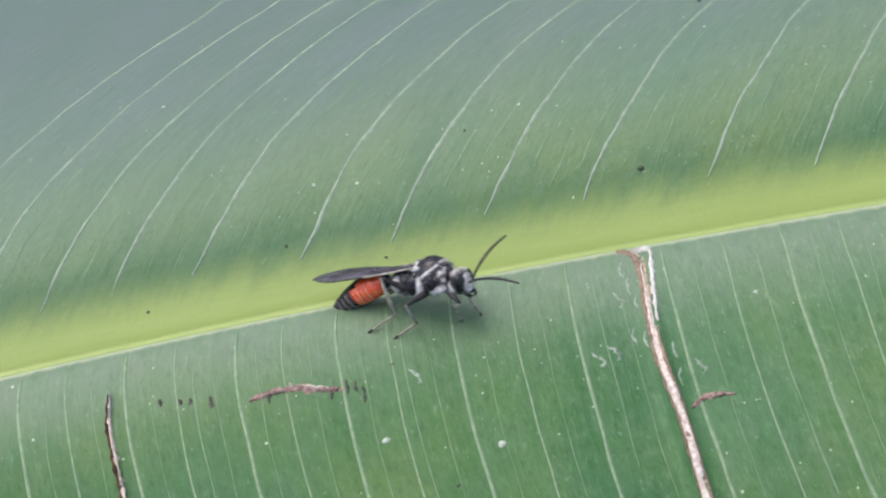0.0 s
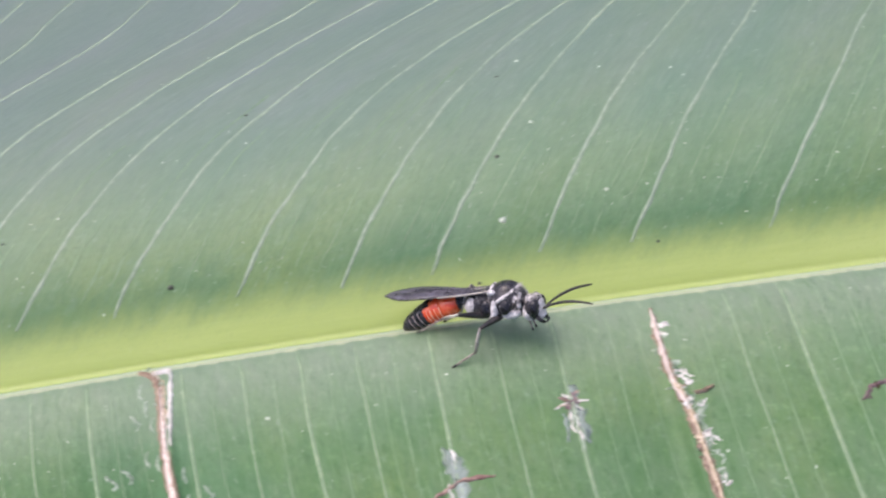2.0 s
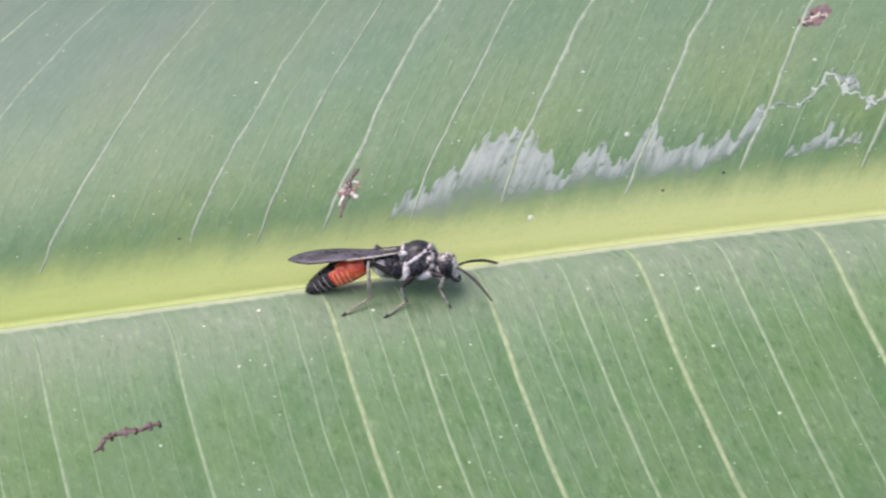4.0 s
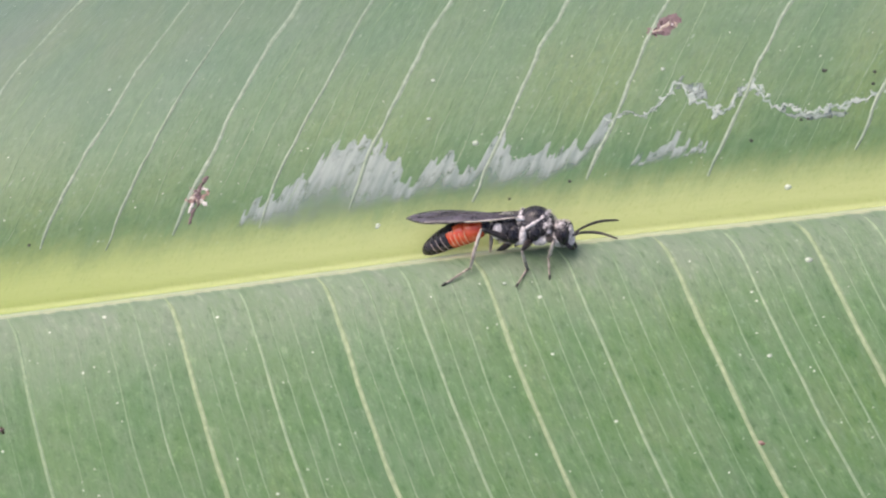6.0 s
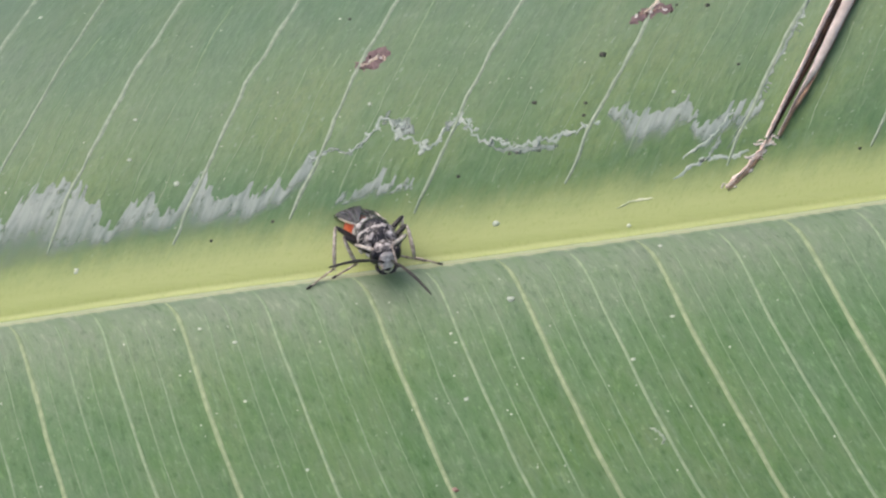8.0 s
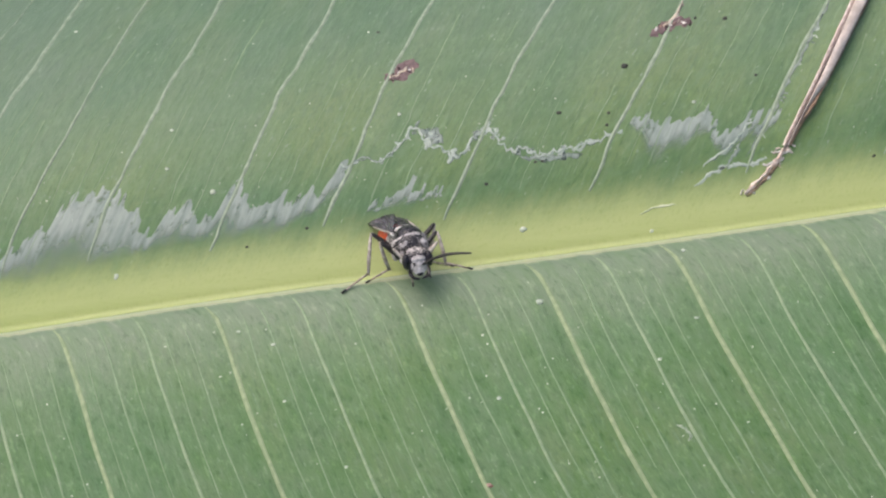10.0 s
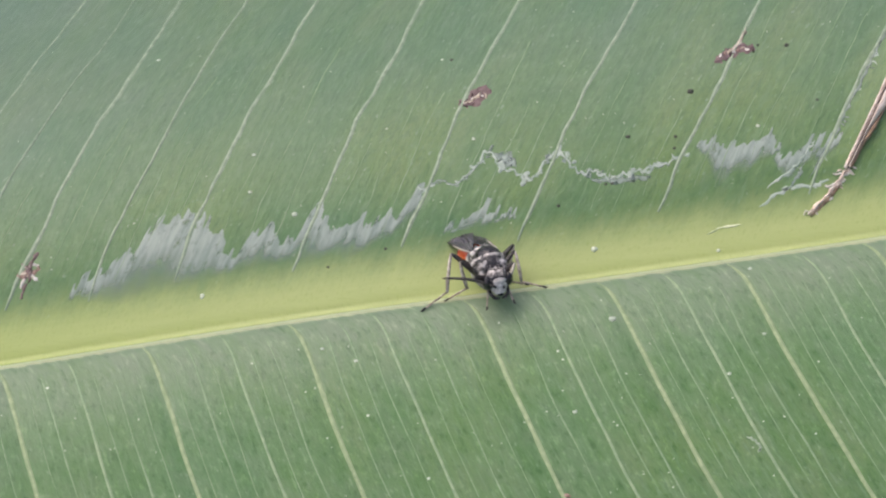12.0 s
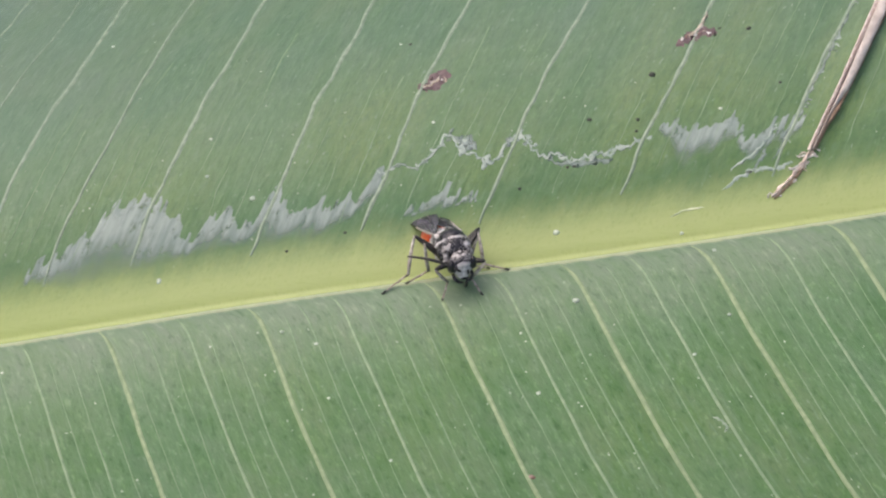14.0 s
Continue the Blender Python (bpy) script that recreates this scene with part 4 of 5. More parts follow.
thorax = blob("thorax", (0.15, 0, 2.95), (1.8, 1.38, 1.45), BLACKSHELL, wasp, "black thorax with pale fur patches", (0, -6, 0), 0.05, 1)
blob("mesonotum", (0.24, 0, 3.46), (1.33, 1.2, 1.02), GLOSSBLACK, thorax, "shiny black back plate", (0, -4, 0), 0.04, 2)
blob("scutellum", (-1.15, 0, 3.75), (0.5, 0.75, 0.36), BLACKSHELL, thorax, "", (0, -14, 0), 0.06, 3)
blob("propodeum", (-2.1, 0, 2.75), (1.5, 1.15, 1.2), BLACKSHELL, thorax, "", (0, -6, 0), 0.06, 14)


def arch(name, x, z, reach, top, thick, material, parent, label, tilt=0.0, lo=-10, hi=190):
    """A band of fur bent over the body from side to side."""
    pts = []
    for k in range(13):
        w = radians(lo + (hi - lo) * k / 12)
        pts.append((x + tilt * math.sin(w), reach * math.cos(w), z + top * math.sin(w)))
    return limb(name, pts, [thick * (0.7 if k in (0, 12) else 1.0 + 0.15 * math.sin(k * 2.7)) for k in range(13)], material, parent, label, 8)


arch("collar", -0.1, 3.1, 1.24, 0.78, 0.2, GREYHAIR, thorax, "pale grey furry collar", 1.42, -20, 200)
blob("shoulder_fur", (1.12, 0, 3.0), (0.58, 1.12, 0.84), GREYHAIR, thorax, "pale furry shoulders", (0, 10, 0), 0.1, 51)
arch("neck_band", 1.55, 2.5, 1.05, 1.0, 0.26, MOTTLED, thorax, "pale furry neck band", -0.1)
arch("back_band", -0.85, 3.55, 1.05, 0.66, 0.15, MOTTLED, thorax, "thin pale band across the back", 0.1)
for side in (1, -1):
    blob("fur_patch", (-0.62, 1.16 * side, 2.35), (0.32, 0.3, 0.84), GREYHAIR, thorax, "pale grey side fur", (0, 8, 0), 0.1, 5 + side)
    blob("fur_patch", (-2.75, 0.84 * side, 2.75), (0.5, 0.36, 0.72), GREYHAIR, thorax, "pale tan side fur", (0, 20, 0), 0.1, 11 + side)
    blob("fur_patch", (0.75, 0.74 * side, 1.78), (0.8, 0.42, 0.4), GREYHAIR, thorax, "pale fur under the chest", (0, -8, 0), 0.1, 17 + side)
    blob("fur_patch", (-1.2, 0.7 * side, 1.72), (0.55, 0.36, 0.26), GREYHAIR, thorax, "pale fur under the chest", (0, 6, 0), 0.1, 19 + side)
    blob("side_plate", (-1.45, 0.98 * side, 2.4), (0.55, 0.34, 0.78), GLOSSBLACK, thorax, "black side plate", (0, 8, 0), 0.05, 8 + side)
    blob("side_plate", (0.35, 1.2 * side, 2.5), (0.5, 0.3, 0.66), GLOSSBLACK, thorax, "black side plate", (0, 12, 0), 0.05, 9 + side)
    blob("wing_root", (-0.75, 0.98 * side, 3.78), (0.42, 0.26, 0.24), GREYHAIR, thorax, "pale wing root", (0, 0, 0), 0.1, 33)

# the bent abdomen: a row of overlapping rings
ABD = [(-3.3, 2.85, 0.26, 0.25), (-3.75, 2.95, 0.42, 0.42), (-4.3, 2.92, 0.82, 0.86), (-5.0, 2.8, 1.04, 1.08), (-5.8, 2.6, 1.1, 1.14), (-6.6, 2.34, 1.04, 1.08), (-7.35, 2.04, 0.94, 0.98), (-8.0, 1.72, 0.84, 0.86), (-8.6, 1.4, 0.72, 0.72), (-9.05, 1.14, 0.56, 0.56), (-9.4, 0.92, 0.26, 0.26)]


def station(t):
    i = max(0, min(len(ABD) - 2, int(t)))
    f = t - i
    return tuple(p + (q - p) * f for p, q in zip(ABD[i], ABD[i + 1]))


def ring_of(t0, t1, swell, material, label="", name="abdomen_segment", parent=None, spread=(0.0, 360.0), slant=0.0):
    st = []
    for k in range(6):
        x, z, h, w = station(t0 + (t1 - t0) * k / 5)
        g = swell * (1.0 if 0 < k < 5 else 0.975)
        st.append((x, z, h * g, w * g))
    return barrel(name, st, material, parent or wasp, label, 22, spread, slant)


ring_of(0.0, 1.7, 1.0, GLOSSBLACK, "black waist", "waist")
ring_of(1.55, 3.7, 1.0, ORANGE, "orange-red first ring")
second = ring_of(3.6, 4.75, 1.015, ORANGE, "orange-red second ring")
third = ring_of(4.65, 5.6, 1.02, ORANGE, "orange-red third ring with a black back")
ring_of(4.0, 4.8, 1.03, GLOSSBLACK, "black back plate", "back_plate", second, (52.0, 128.0))
ring_of(4.7, 5.65, 1.04, GLOSSBLACK, "black back plate", "back_plate", third, (32.0, 148.0))
for t in (3.65, 4.2, 4.7, 5.15):
    ring_of(t - 0.05, t + 0.06, 1.035, PALEORANGE, "pale orange ring edge", "pale_ridge", second if t < 4.6 else third, (168.0, 372.0), 0.05)
for t0, t1 in ((5.55, 6.3), (6.25, 7.0), (6.95, 7.75), (7.7, 8.5)):
    seg_ob = ring_of(t0, t1, 1.03, GLOSSBLACK, "black ring with a pale rear edge")
    if t1 < 8.0:
        ring_of(t1 - 0.17, t1 - 0.02, 1.05, BAND, "pale hair band", "hair_band", seg_ob, (150.0, 390.0))
ring_of(8.45, 10.0, 1.03, GLOSSBLACK, "black blunt tip", "abdomen_tip")

# the head, hung at the neck
HEAD_AT = (1.7, 0, 2.6)
head = blob("head", (0.75, 0, -0.55), (0.82, 1.2, 1.06), BLACKSHELL, wasp, "black head with a silvery face", (0, 14, 0), 0.03, 21)
head.matrix_basis = pose(HEAD_AT[0] * MM, 0, HEAD_AT[2] * MM)
blob("crown_fur", (0.78, 0, 0.12), (0.66, 0.84, 0.42), MOTTLED, head, "pale and dark furry crown", (0, 22, 0), 0.08, 27)
blob("brow_fur", (1.3, 0, -0.22), (0.34, 0.66, 0.42), GREYHAIR, head, "grey furry brow", (0, 24, 0), 0.08, 22)
blob("cheek_fur", (0.4, 0, -0.8), (0.6, 1.16, 0.82), GREYHAIR, head, "pale fur behind the cheeks", (0, 0, 0), 0.08, 29)
blob("face", (1.2, 0, -0.78), (0.5, 0.72, 0.8), GREYHAIR, head, "silver-grey furry face", (0, 12, 0), 0.1, 23)
blob("lip_shield", (1.42, 0, -1.2), (0.34, 0.52, 0.42), WHITEHAIR, head, "bright silver lip shield", (0, 20, 0), 0.08, 25)
blob("mouth", (1.66, 0, -1.42), (0.16, 0.3, 0.17), GLOSSBLACK, head, "small black mouth", (0, 14, 0))
for side in (1, -1):
    blob("eye", (0.98, 0.92 * side, -0.46), (0.5, 0.40, 0.76), GLOSSBLACK, head, "glossy black compound eye", (0, 16, 16 * side))
    limb("mandible", [(1.12, 0.82 * side, -1.2), (1.42, 0.78 * side, -1.5), (1.66, 0.5 * side, -1.74), (1.74, 0.08 * side, -1.84)], (0.15, 0.17, 0.15, 0.06), GLOSSBLACK, head, "black curved jaw")

FEELER_AT = (1.66, 0.32, -0.6)
feelers = []
for side in (1, -1):
    f = limb("antenna", [(0, 0, 0), (0.3, 0, 0.1), (0.62, 0, 0.2)], (0.09, 0.12, 0.1), FEELER, head, "dark antenna")
    pts = [(0.62 + 0.31 * k, 0, 0.2 + 0.34 * math.sin(math.pi * (k + 2) / 15) - 0.13) for k in range(14)]
    limb("flagellum", pts, [0.09 + 0.035 * math.sin(math.pi * min(1, k / 11)) + (0.012 if k % 2 else 0) - (0.05 if k == 13 else 0) for k in range(14)], FEELER, f)
    f.matrix_basis = pose(FEELER_AT[0] * MM, FEELER_AT[1] * side * MM, FEELER_AT[2] * MM)
    feelers.append((f, side))


def fuzz(name, centre, radii, count, length, material, parent, label, keep, seed):
    """Short fine hairs standing on a rounded body; keep() picks where."""
    r = random.Random(seed)
    bm = bmesh.new()
    done = 0
    while done < count:
        u = Vector((r.gauss(0, 1), r.gauss(0, 1), r.gauss(0, 1))).normalized()
        if not keep(u):
            continue
        done += 1
        p = Vector((centre[0] + u.x * radii[0], centre[1] + u.y * radii[1], centre[2] + u.z * radii[2]))
        nrm = Vector((u.x / radii[0], u.y / radii[1], u.z / radii[2])).normalized()
        way = (nrm + Vector((r.uniform(-0.6, 0.2), r.uniform(-0.4, 0.4), r.uniform(-0.5, 0.3)))).normalized()
        l = length * r.uniform(0.6, 1.2)
        e1 = way.orthogonal().normalized()
        e2 = way.cross(e1)
        foot = [bm.verts.new((p + (e1 * math.cos(w) + e2 * math.sin(w)) * 0.02) * MM) for w in (0, 2.1, 4.2)]
        tip = bm.verts.new((p + way * l) * MM)
        for i in range(3):
            bm.faces.new((foot[i], foot[(i + 1) % 3], tip))
    return part(name, bm, material, parent, label)


fuzz("fur", (0.15, 0, 2.95), (1.8, 1.38, 1.45), 420, 0.3, GREYHAIR, thorax, "short grey fur", lambda u: u.z < 0.35, 41)
fuzz("fur", (1.3, 0, 2.75), (0.45, 1.2, 1.25), 380, 0.3, GREYHAIR, thorax, "short pale fur", lambda u: u.x > -0.3, 42)
fuzz("fur", (-2.1, 0, 2.75), (1.5, 1.15, 1.2), 380, 0.32, GREYHAIR, thorax, "short grey fur", lambda u: u.x < 0.4, 43)
fuzz("fur", (0.6, 0, -0.62), (0.8, 1.15, 1.0), 130, 0.22, GREYHAIR, head, "short pale fur", lambda u: u.z < 0.1 or u.x < -0.2, 44)
fuzz("fur", (0.85, 0, 0.1), (0.66, 0.84, 0.42), 260, 0.24, GREYHAIR, head, "short grey fur", lambda u: u.z > -0.3, 45)
fuzz("fur", (1.28, 0, -0.82), (0.44, 0.7, 0.72), 170, 0.16, WHITEHAIR, head, "short silver fur", lambda u: u.x > 0, 46)


# the head as a whole is drawn in a little
for ob in [head] + [c for c in head.children if not c.name.startswith("antenna")]:
    ob.data.transform(Matrix.Scale(0.98, 4))


# the wings lie back over the abdomen like a low roof
def wing(side, up):
    """One folded wing: its front edge outwards, its inner half over the back."""
    bm = bmesh.new()
    n, k_max = 26, 8
    rows = []

    def edges(f):
        x = -9.65 * f
        lead = 0.1 + 0.45 * math.sin(min(1.0, f * 1.3) * math.pi * 0.5) - 0.85 * max(0.0, (f - 0.72) / 0.28) ** 2.6
        trail = -0.12 - 1.75 * math.sin(min(1.0, f / 0.72) * math.pi * 0.5) ** 1.3 + 1.35 * max(0.0, (f - 0.72) / 0.28) ** 2.6
        return x, lead, trail

    def fold(x, y):
        return 0.06 * math.sin(x * 0.7) + 0.035 * math.sin(y * 4.2) - 0.3 * max(0.0, y + 0.5) ** 2

    for i in range(n + 1):
        x, lead, trail = edges(i / n)
        rows.append([bm.verts.new(Vector((x, (trail + (lead - trail) * k / k_max) * side, fold(x, trail + (lead - trail) * k / k_max))) * MM) for k in range(k_max + 1)])
    skin(bm, rows, closed=False)
    ob = part("wing", bm, WING, wasp, "smoky dark wing folded along the back")
    m = ob.modifiers.new("thickness", "SOLIDIFY")
    m.thickness = 0.03 * MM
    ob.matrix_basis = pose(-0.75 * MM, 1.08 * side * MM, up * MM, -5 * side, 0.3, 0.0)
    bm = bmesh.new()
    for share, f0, f1 in ((0.62, 0.02, 0.9), (0.34, 0.05, 0.8)):
        pts = []
        for k in range(7):
            x, lead, trail = edges(f0 + (f1 - f0) * k / 6)
            y = trail + (lead - trail) * share
            pts.append(Vector((x, y * side, fold(x, y) + 0.02)) * MM)
        tube(bm, pts, [0.035 * MM] * 7, 5)
    for f in (0.4, 0.56, 0.7):
        x, lead, trail = edges(f)
        pts = [Vector((x - 0.3 * q, (trail + (lead - trail) * (0.34 + 0.5 * q)) * side, fold(x, trail + (lead - trail) * (0.34 + 0.5 * q)) + 0.02)) * MM for q in (0.0, 0.5, 1.0)]
        tube(bm, pts, [0.03 * MM] * 3, 5)
    part("wing_vein", bm, GLOSSBLACK, ob, "blackish wing vein")
    for nm, f0, f1, thick, mat, lab in (("wing_edge", 0.0, 0.5, 0.085, TAN, "pale tan front edge of the wing"), ("wing_edge", 0.42, 0.97, 0.07, GLOSSBLACK, "black front edge of the wing")):
        bm = bmesh.new()
        pts = []
        for k in range(9):
            x, lead, trail = edges(f0 + (f1 - f0) * k / 8)
            pts.append(Vector((x, lead * side, fold(x, lead))) * MM)
        tube(bm, pts, [thick * MM * (0.5 if k in (0, 8) else 1.0) for k in range(9)], 6)
        part(nm, bm, mat, ob, lab)
    return ob


wing(1, 3.92)
wing(-1, 4.06)

# six legs, each hinged at hip, knee and ankle: hip, way the knee bulges, lengths of thigh, shin and foot
LEGS = {
    "front": ((1.25, 0.5, 1.8), (0.5, 0.75, 0.6), 1.9, 2.0, 1.7),
    "mid": ((-0.2, 0.7, 1.7), (0.0, 0.85, 0.55), 2.5, 2.7, 2.2),
    "hind": ((-1.6, 0.65, 1.8), (-0.9, 0.45, 0.15), 2.9, 3.3, 2.7),
}
legs = []
for key, (hip, bulge, thigh, shin, sole) in LEGS.items():
    for side in (1, -1):
        leg = limb("leg", [(0, 0, 0), (thigh * 0.12, 0, 0.02), (thigh * 0.45, 0, 0.06), (thigh * 0.9, 0, 0.03), (thigh, 0, 0)], (0.2, 0.3, 0.28, 0.17, 0.12), LEGDARK, wasp, "slender leg with a blackish thigh and tan shin")
        limb("hip", [(-0.42, 0, 0.12), (-0.1, 0, 0.05), (0.2, 0, 0.02)], (0.24, 0.3, 0.2), GREYHAIR, leg, "pale furry hip")
        tibia = limb("tibia", [(0, 0, 0), (shin * 0.2, 0, 0.05), (shin * 0.7, 0, 0.06), (shin, 0, 0)], (0.11, 0.14, 0.17, 0.12), TAN, leg, "greyish-tan shin")
        limb("spur", [(shin * 0.97, 0, -0.02), (shin + 0.3, 0.04 * side, -0.16)], (0.04, 0.015), TAN, tibia)
        tarsus = limb("tarsus", [(0, 0, 0), (sole * 0.22, 0, 0.03), (sole * 0.4, 0, 0.0), (sole * 0.58, 0, 0.03), (sole * 0.74, 0, 0.0), (sole * 0.88, 0, 0.02)], (0.105, 0.08, 0.1, 0.075, 0.09, 0.07), TARSUS, leg)
        limb("claw", [(sole * 0.86, 0, 0.02), (sole * 0.94, 0, 0.04), (sole, 0, 0.0), (sole + 0.14, 0.05 * side, 0.1)], (0.08, 0.1, 0.085, 0.03), LEGDARK, tarsus, "dark foot tip")
        legs.append((leg, tibia, tarsus, key, side, Vector((hip[0], hip[1] * side, hip[2])), Vector((bulge[0], bulge[1] * side, bulge[2])).normalized(), thigh, shin, sole))


# ---- what moves ----
# seconds; the thorax along and across the leaf; heading away from the midrib; nose down; how far its up leans out of the leaf
WALKED = [
    (0.0, -83.0, -6.8, 26, -4, 13), (0.5, -73.4, -6.7, 28, 5, 10), (1.0, -66.6, -5.2, 23, -5, 12), (1.5, -49.8, -5.1, 26, -3, 12), (2.0, -36.9, -5.4, 24, -2, 13), (2.5, -19.5, -4.9, 20, -4, 14), (3.0, -7.2, -4.6, 16, -1, 12), (3.5, 10.5, -5.4, 16, 1, 15), (4.0, 17.8, -6.1, 11, 0, 15), (4.2, 18.4, -6.3, 13, 0, 15),
    (4.9, 25.8, -6.2, 12, 0, 15), (5.6, 38.0, -6.0, 14, 2, 14), (6.3, 46.6, -6.0, 14, 3, 14), (6.5, 54.4, -6.2, 18, 6, 14), (6.8, 56.6, -5.6, 22, 4, 8), (7.0, 53.8, -4.8, 44, 4, 3), (7.1, 52.2, -4.8, 54, 2, 5), (7.4, 51.6, -5.2, 72, -1, 9), (7.5, 52.2, -5.2, 73, -1, 10), (7.7, 52.3, -5.2, 74, 0, 11),
    (8.4, 52.3, -5.2, 75, 0, 12), (9.1, 52.3, -5.3, 76, 0, 12), (9.8, 52.3, -5.4, 76, 0, 12), (10.5, 52.5, -5.4, 76, 0, 12), (11.0, 52.6, -5.4, 75, 2, 12), (11.5, 52.6, -5.3, 76, 1, 12), (12.0, 52.5, -5.4, 77, 1, 12), (12.5, 52.4, -5.5, 78, 1, 13), (14.0, 52.7, -5.5, 78, 2, 13),
]
# how far out of the channel it stands
DEPTH = [(0.0, 10.2), (1.5, 9.8), (2.0, 9.4), (3.0, 8.4), (4.2, 8.3), (5.6, 7.8), (6.3, 6.6), (6.9, 6.4), (7.4, 6.8), (8.6, 7.3), (14.0, 7.3)]
ACROSS, OUT = Vector((0, S50, C50)), Vector((0, -C50, S50))


def body_pose(a, b, heading, nose, tilt, d=7.0):
    up = ACROSS * math.cos(radians(tilt)) + OUT * math.sin(radians(tilt))
    toward = -ACROSS * math.sin(radians(tilt)) + OUT * math.cos(radians(tilt))
    ahead = Vector((1, 0, 0)) * math.cos(radians(heading)) + toward * math.sin(radians(heading))
    left = up.cross(ahead)
    m = Matrix((ahead, left, up)).transposed().to_4x4()
    base = place(a, b, d) - up * 0.0026
    return Matrix.Translation(base) @ m @ pose(0, 0, 0, 0, nose, 0)


def foothold(m, x, y):
    """Where a foot at (x, y) of the body meets the leaf, in the body's own millimetres."""
    z = 2.0
    for k in range(60):
        q = m @ (Vector((x, y, z)) * MM)
        a, b, d = q.x * 1000, q.dot(ACROSS) * 1000, q.dot(OUT) * 1000
        if d <= height(a, b - lip(a)):
            break
        z -= 0.08
    return Vector((x, y, max(z, -2.2) + 0.1))


# where single feet of the near side are set down on the walk: seconds, then (a, v) of the front, middle and hind foot
SET_DOWN = [
    (0.0, (-81.4, -3.3), (-86.8, -3.6), (-88.8, -2.7)), (0.5, (-75.8, -3.0), (-76.4, -3.7), (-80.2, -1.4)), (1.0, (-64.6, -0.5), (-69.5, -2.8), (-73.8, -1.1)),
    (1.5, (-48.8, -1.6), (-54.0, -2.8), (-58.8, -1.4)), (2.0, (-34.7, -1.1), (-41.9, -3.4), (-44.4, -0.3)), (2.5, (-19.2, -0.9), (-22.3, -2.5), (-29.0, -1.8)),
    (3.0, (-5.6, -0.4), (-10.2, -2.4), (-13.8, -0.2)), (3.5, (9.3, -1.9), (7.0, -3.0), (1.0, -1.6)), (4.0, (20.0, -2.9), (14.8, -3.0), (11.4, -2.4)),
    (6.5, (56.0, -0.1), (50.1, -0.2), (46.3, -0.1)), (7.0, (55.1, -0.2), (52.2, -0.1), (46.5, -0.1)),
]
# where the feet stand once it has turned, for each leg
STAND = {("front", 1): (54.45, -1.8), ("front", -1): (51.15, -1.9), ("mid", 1): (57.0, -0.1), ("mid", -1): (48.5, -0.1), ("hind", 1): (55.6, 0.3), ("hind", -1): (46.4, -0.6)}
# how far the front feet, left and right, are drawn up to the face to be cleaned
TUCK = [(0.0, 0.0, 0.0), (7.2, 0.0, 0.0), (7.5, 1.0, 1.0), (9.8, 1.0, 0.75), (11.0, 1.0, 0.55), (11.6, 0.9, 0.6), (12.0, 0.5, 0.4), (12.4, 0.0, 0.0), (14.0, 0.0, 0.0)]
# the head's nod and turn; the feelers' dip and yaw, left and right
NOD = [(0.0, 0, 0), (6.5, 0, 0), (7.0, 5, 0), (7.5, 30, 0), (9.8, 13, -8), (10.0, 12, -8), (10.5, 5, 4), (11.0, 0, 0), (11.5, 18, 18), (12.0, 24, 0), (12.5, 28, 0), (14.0, 28, 0)]
SWAY = [(0.0, -34, 52, 8, -6), (0.5, -5, 52, 27, -34), (1.0, -12, 50, -12, -18), (1.5, 8, 52, 16, -40), (2.0, -7, 50, -2, -8), (2.5, 20, 52, 26, -36), (3.0, -4, 50, 4, -12), (3.5, 23, 52, 27, -32), (4.0, 17, 50, 30, -42), (4.2, -30, 45, 10, -20), (5.2, 5, 45, 10, -25), (6.3, 0, 50, -6, -30), (6.5, -4, 50, -10, -32), (7.0, -31, 62, 19, -47), (7.5, 16, 16, -8, -66),
        (9.8, -15, 58, -20, -160), (10.0, -15, 58, -20, -166), (10.5, -8, 46, -24, -193), (11.0, -20, 50, -20, -183), (11.5, 148, -6, -5, -127), (12.0, 138, -6, -10, -112), (12.5, 120, -6, -13, -107), (13.0, 120, -6, -12, -150), (14.0, 120, -6, -12, -118)]


def bone(start, end, out):
    """The pose of a limb piece from start to end, in the body's millimetres, its back turned out."""
    x = (end - start).normalized()
    z = (out - x * out.dot(x)).normalized()
    m = Matrix((x, z.cross(x), z)).transposed().to_4x4()
    return Matrix.Translation(start * MM) @ m


def in_body(m, a, v):
    return m.inverted() @ leafpoint(a, v, 0.1) / MM


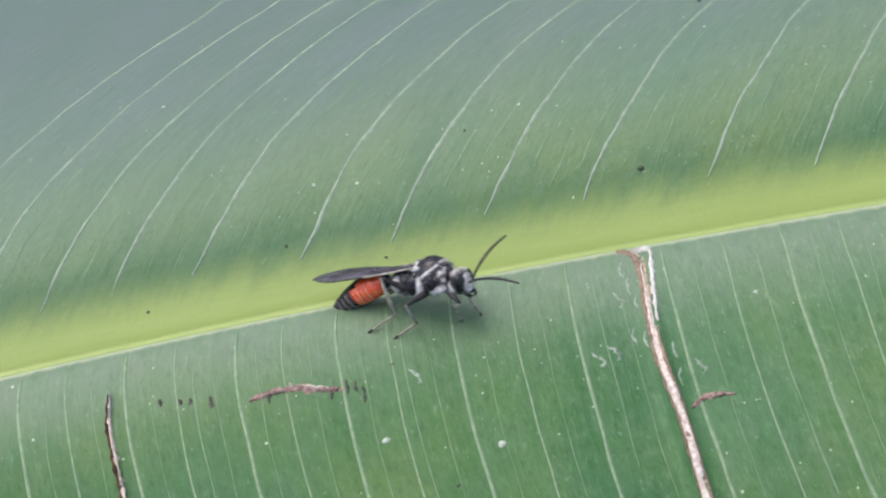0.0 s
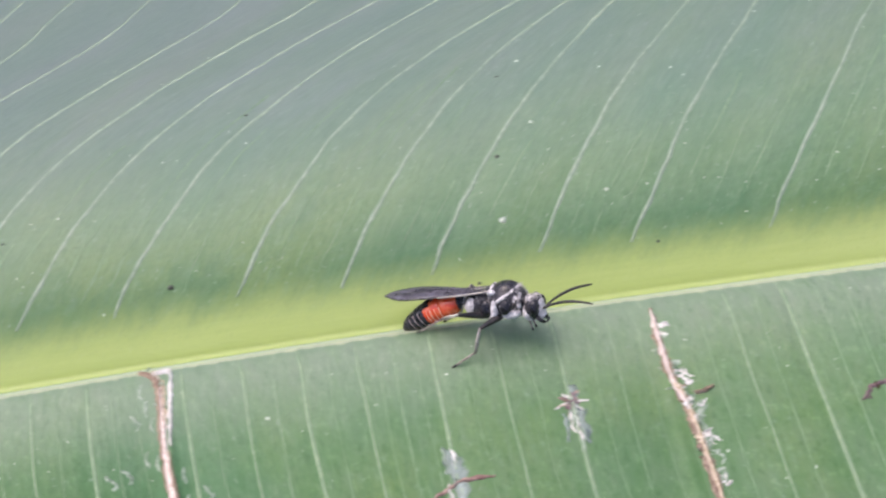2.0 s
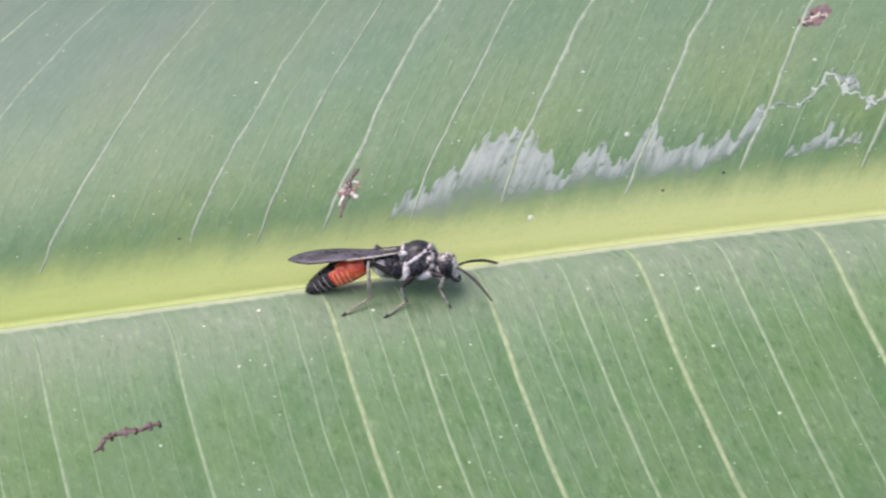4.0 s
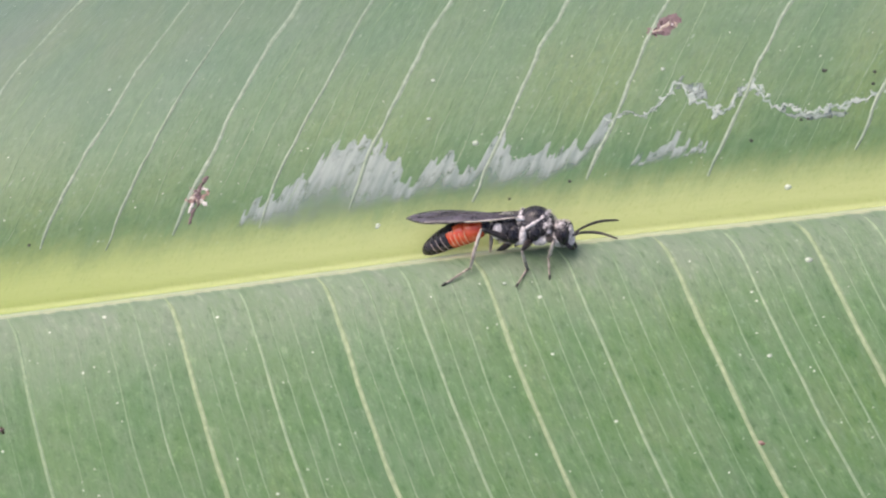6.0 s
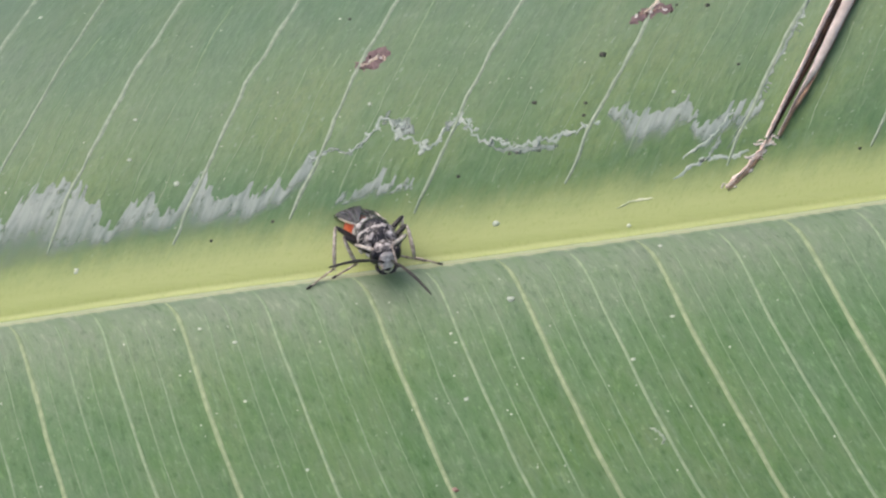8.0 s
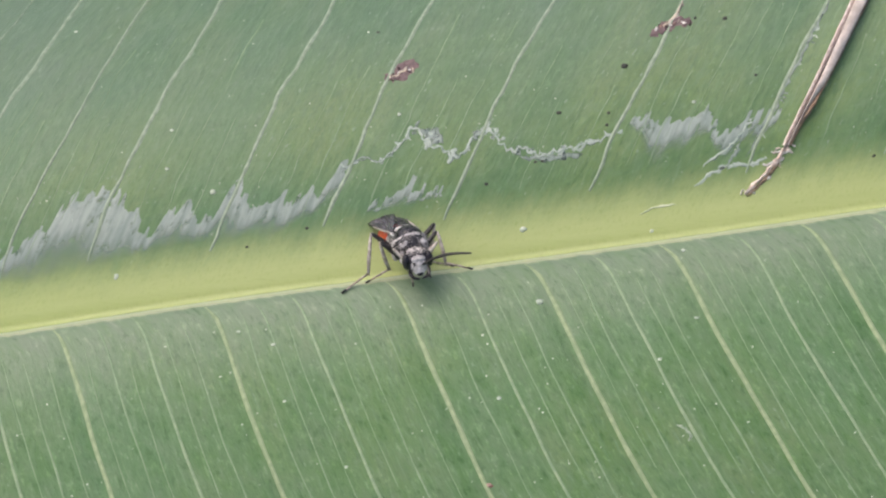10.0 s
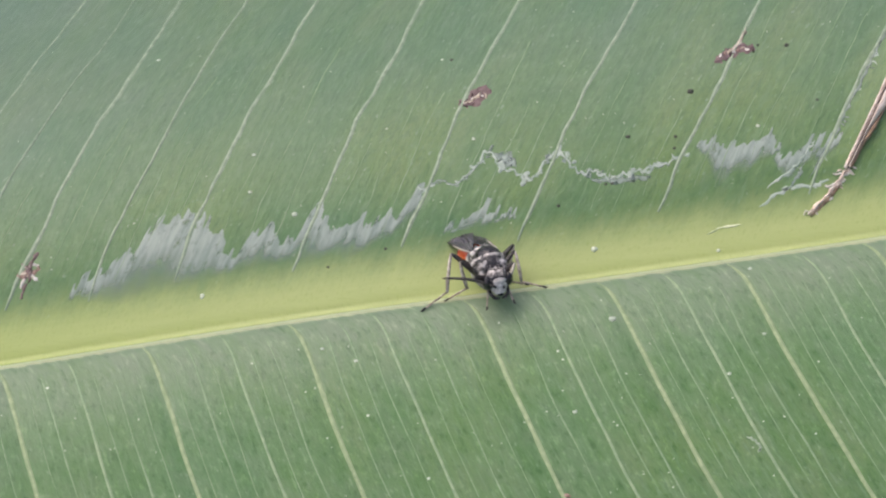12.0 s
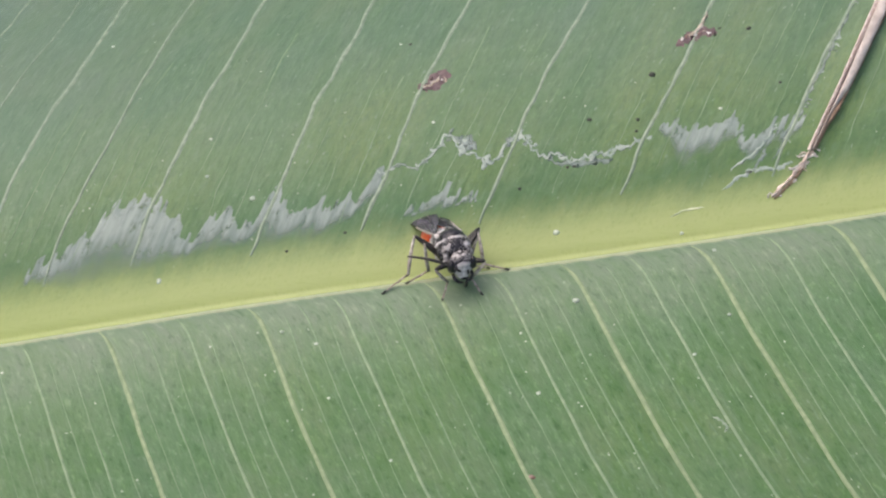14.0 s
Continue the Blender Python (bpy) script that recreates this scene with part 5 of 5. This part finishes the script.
def motions():
    # the torn flap sinks over its slit once the breeze drops
    agape = Matrix.Translation((0.0006, 0.0, 0.0))
    walk(flap, [(0.0, agape), (7.7, agape), (9.6, pose(0, 0, 0)), (14.0, pose(0, 0, 0))])
    walk(wasp, [(row[0], body_pose(*row[1:], table(DEPTH, row[0])[0])) for row in WALKED])
    times = [k / 10 for k in range(141)]
    offset = {("front", 1): 0.0, ("mid", -1): 0.0, ("hind", 1): 0.0, ("front", -1): 0.5, ("mid", 1): 0.5, ("hind", -1): 0.5}
    rest = {"front": (1.9, 2.0), "mid": (-1.9, 3.3), "hind": (-6.6, 3.6)}
    # the stride is counted along the leaf, so that the feet stay put
    gone, far = {0.0: 0.0}, 0.0
    for t0, t1 in zip(times, times[1:]):
        r0, r1 = table(WALKED, t0), table(WALKED, t1)
        far += math.hypot(r1[0] - r0[0], r1[1] - r0[1]) + abs(r1[2] - r0[2]) * 0.05
        gone[t1] = far
    for leg, tibia, tarsus, key, side, hip, bulge, thigh, shin, sole in legs:
        rows, shins, feet = [], [], []
        for t in times:
            m = body_pose(*table(WALKED, t), table(DEPTH, t)[0])
            ph = (gone[t] / 5.6 + offset[(key, side)] + 0.15) % 1.0
            if ph < 0.65:
                fore, up = 1.2 * (1 - 2 * ph / 0.65), 0.0
            else:
                f = (ph - 0.65) / 0.35
                fore, up = 1.2 * (2 * f - 1), math.sin(f * math.pi) * 0.8
            x, y = rest[key]
            goal = foothold(m, x + fore, y * side) + Vector((0, 0, up))
            if side < 0:
                for row in SET_DOWN:
                    hold = max(0.0, 1.0 - abs(t - row[0]) / 0.2)
                    if hold > 0:
                        goal = goal.lerp(in_body(m, *row[1 + ("front", "mid", "hind").index(key)]), hold)
            still = max(0.0, min(1.0, (t - 7.0) / 0.4))
            goal = goal.lerp(in_body(m, *STAND[(key, side)]), still)
            if key == "front":
                f = table(TUCK, t)[0 if side > 0 else 1]
                rub = 0.25 * math.sin(t * 8.0 + side)
                goal = goal.lerp(Vector((3.3 + rub, side * 0.55, 0.75 + rub)), f)
            # the foot lies half flat, its heel towards the body
            flat = Vector((goal.x - hip.x, goal.y - hip.y, 0)).normalized()
            rise, back = (0.85, 0.4) if key == "front" else (0.4, 0.92)
            heel = goal + (Vector((0, 0, rise)) - flat * back).normalized() * sole * 0.96
            reach = heel - hip
            far = max(abs(thigh - shin) + 0.2, min(thigh + shin - 0.1, reach.length))
            way = reach.normalized()
            heel = hip + way * far
            swing = bulge.lerp(Vector((-0.1, 0.9 * side, 0.55)), still) if key == "hind" else bulge
            out = (swing - way * swing.dot(way)).normalized()
            along = (thigh * thigh - shin * shin + far * far) / (2 * far)
            knee = hip + way * along + out * math.sqrt(max(0.0, thigh * thigh - along * along))
            upper, lower, last = bone(hip, knee, out), bone(knee, heel, out), bone(heel, goal, Vector((0, 0, 1)))
            rows.append((t, upper))
            shins.append((t, upper.inverted() @ lower))
            feet.append((t, upper.inverted() @ last))
        walk(leg, rows)
        walk(tibia, shins)
        walk(tarsus, feet)
    walk(head, [(t, pose(HEAD_AT[0] * MM, 0, HEAD_AT[2] * MM, 0, dip, turn)) for t, dip, turn in NOD])
    for f, side in feelers:
        rows = []
        for t in times:
            dip_l, yaw_l, dip_r, yaw_r = table(SWAY, t)
            dip, yaw = (dip_l, yaw_l) if side > 0 else (dip_r, yaw_r)
            dip += 3 * math.sin(t * 6.2832 * 2 + 0.0) * (1.0 if t < 7.3 else 0.5)
            rows.append((t, pose(FEELER_AT[0] * MM, FEELER_AT[1] * side * MM, FEELER_AT[2] * MM, 0, dip, yaw)))
        walk(f, rows)


motions()
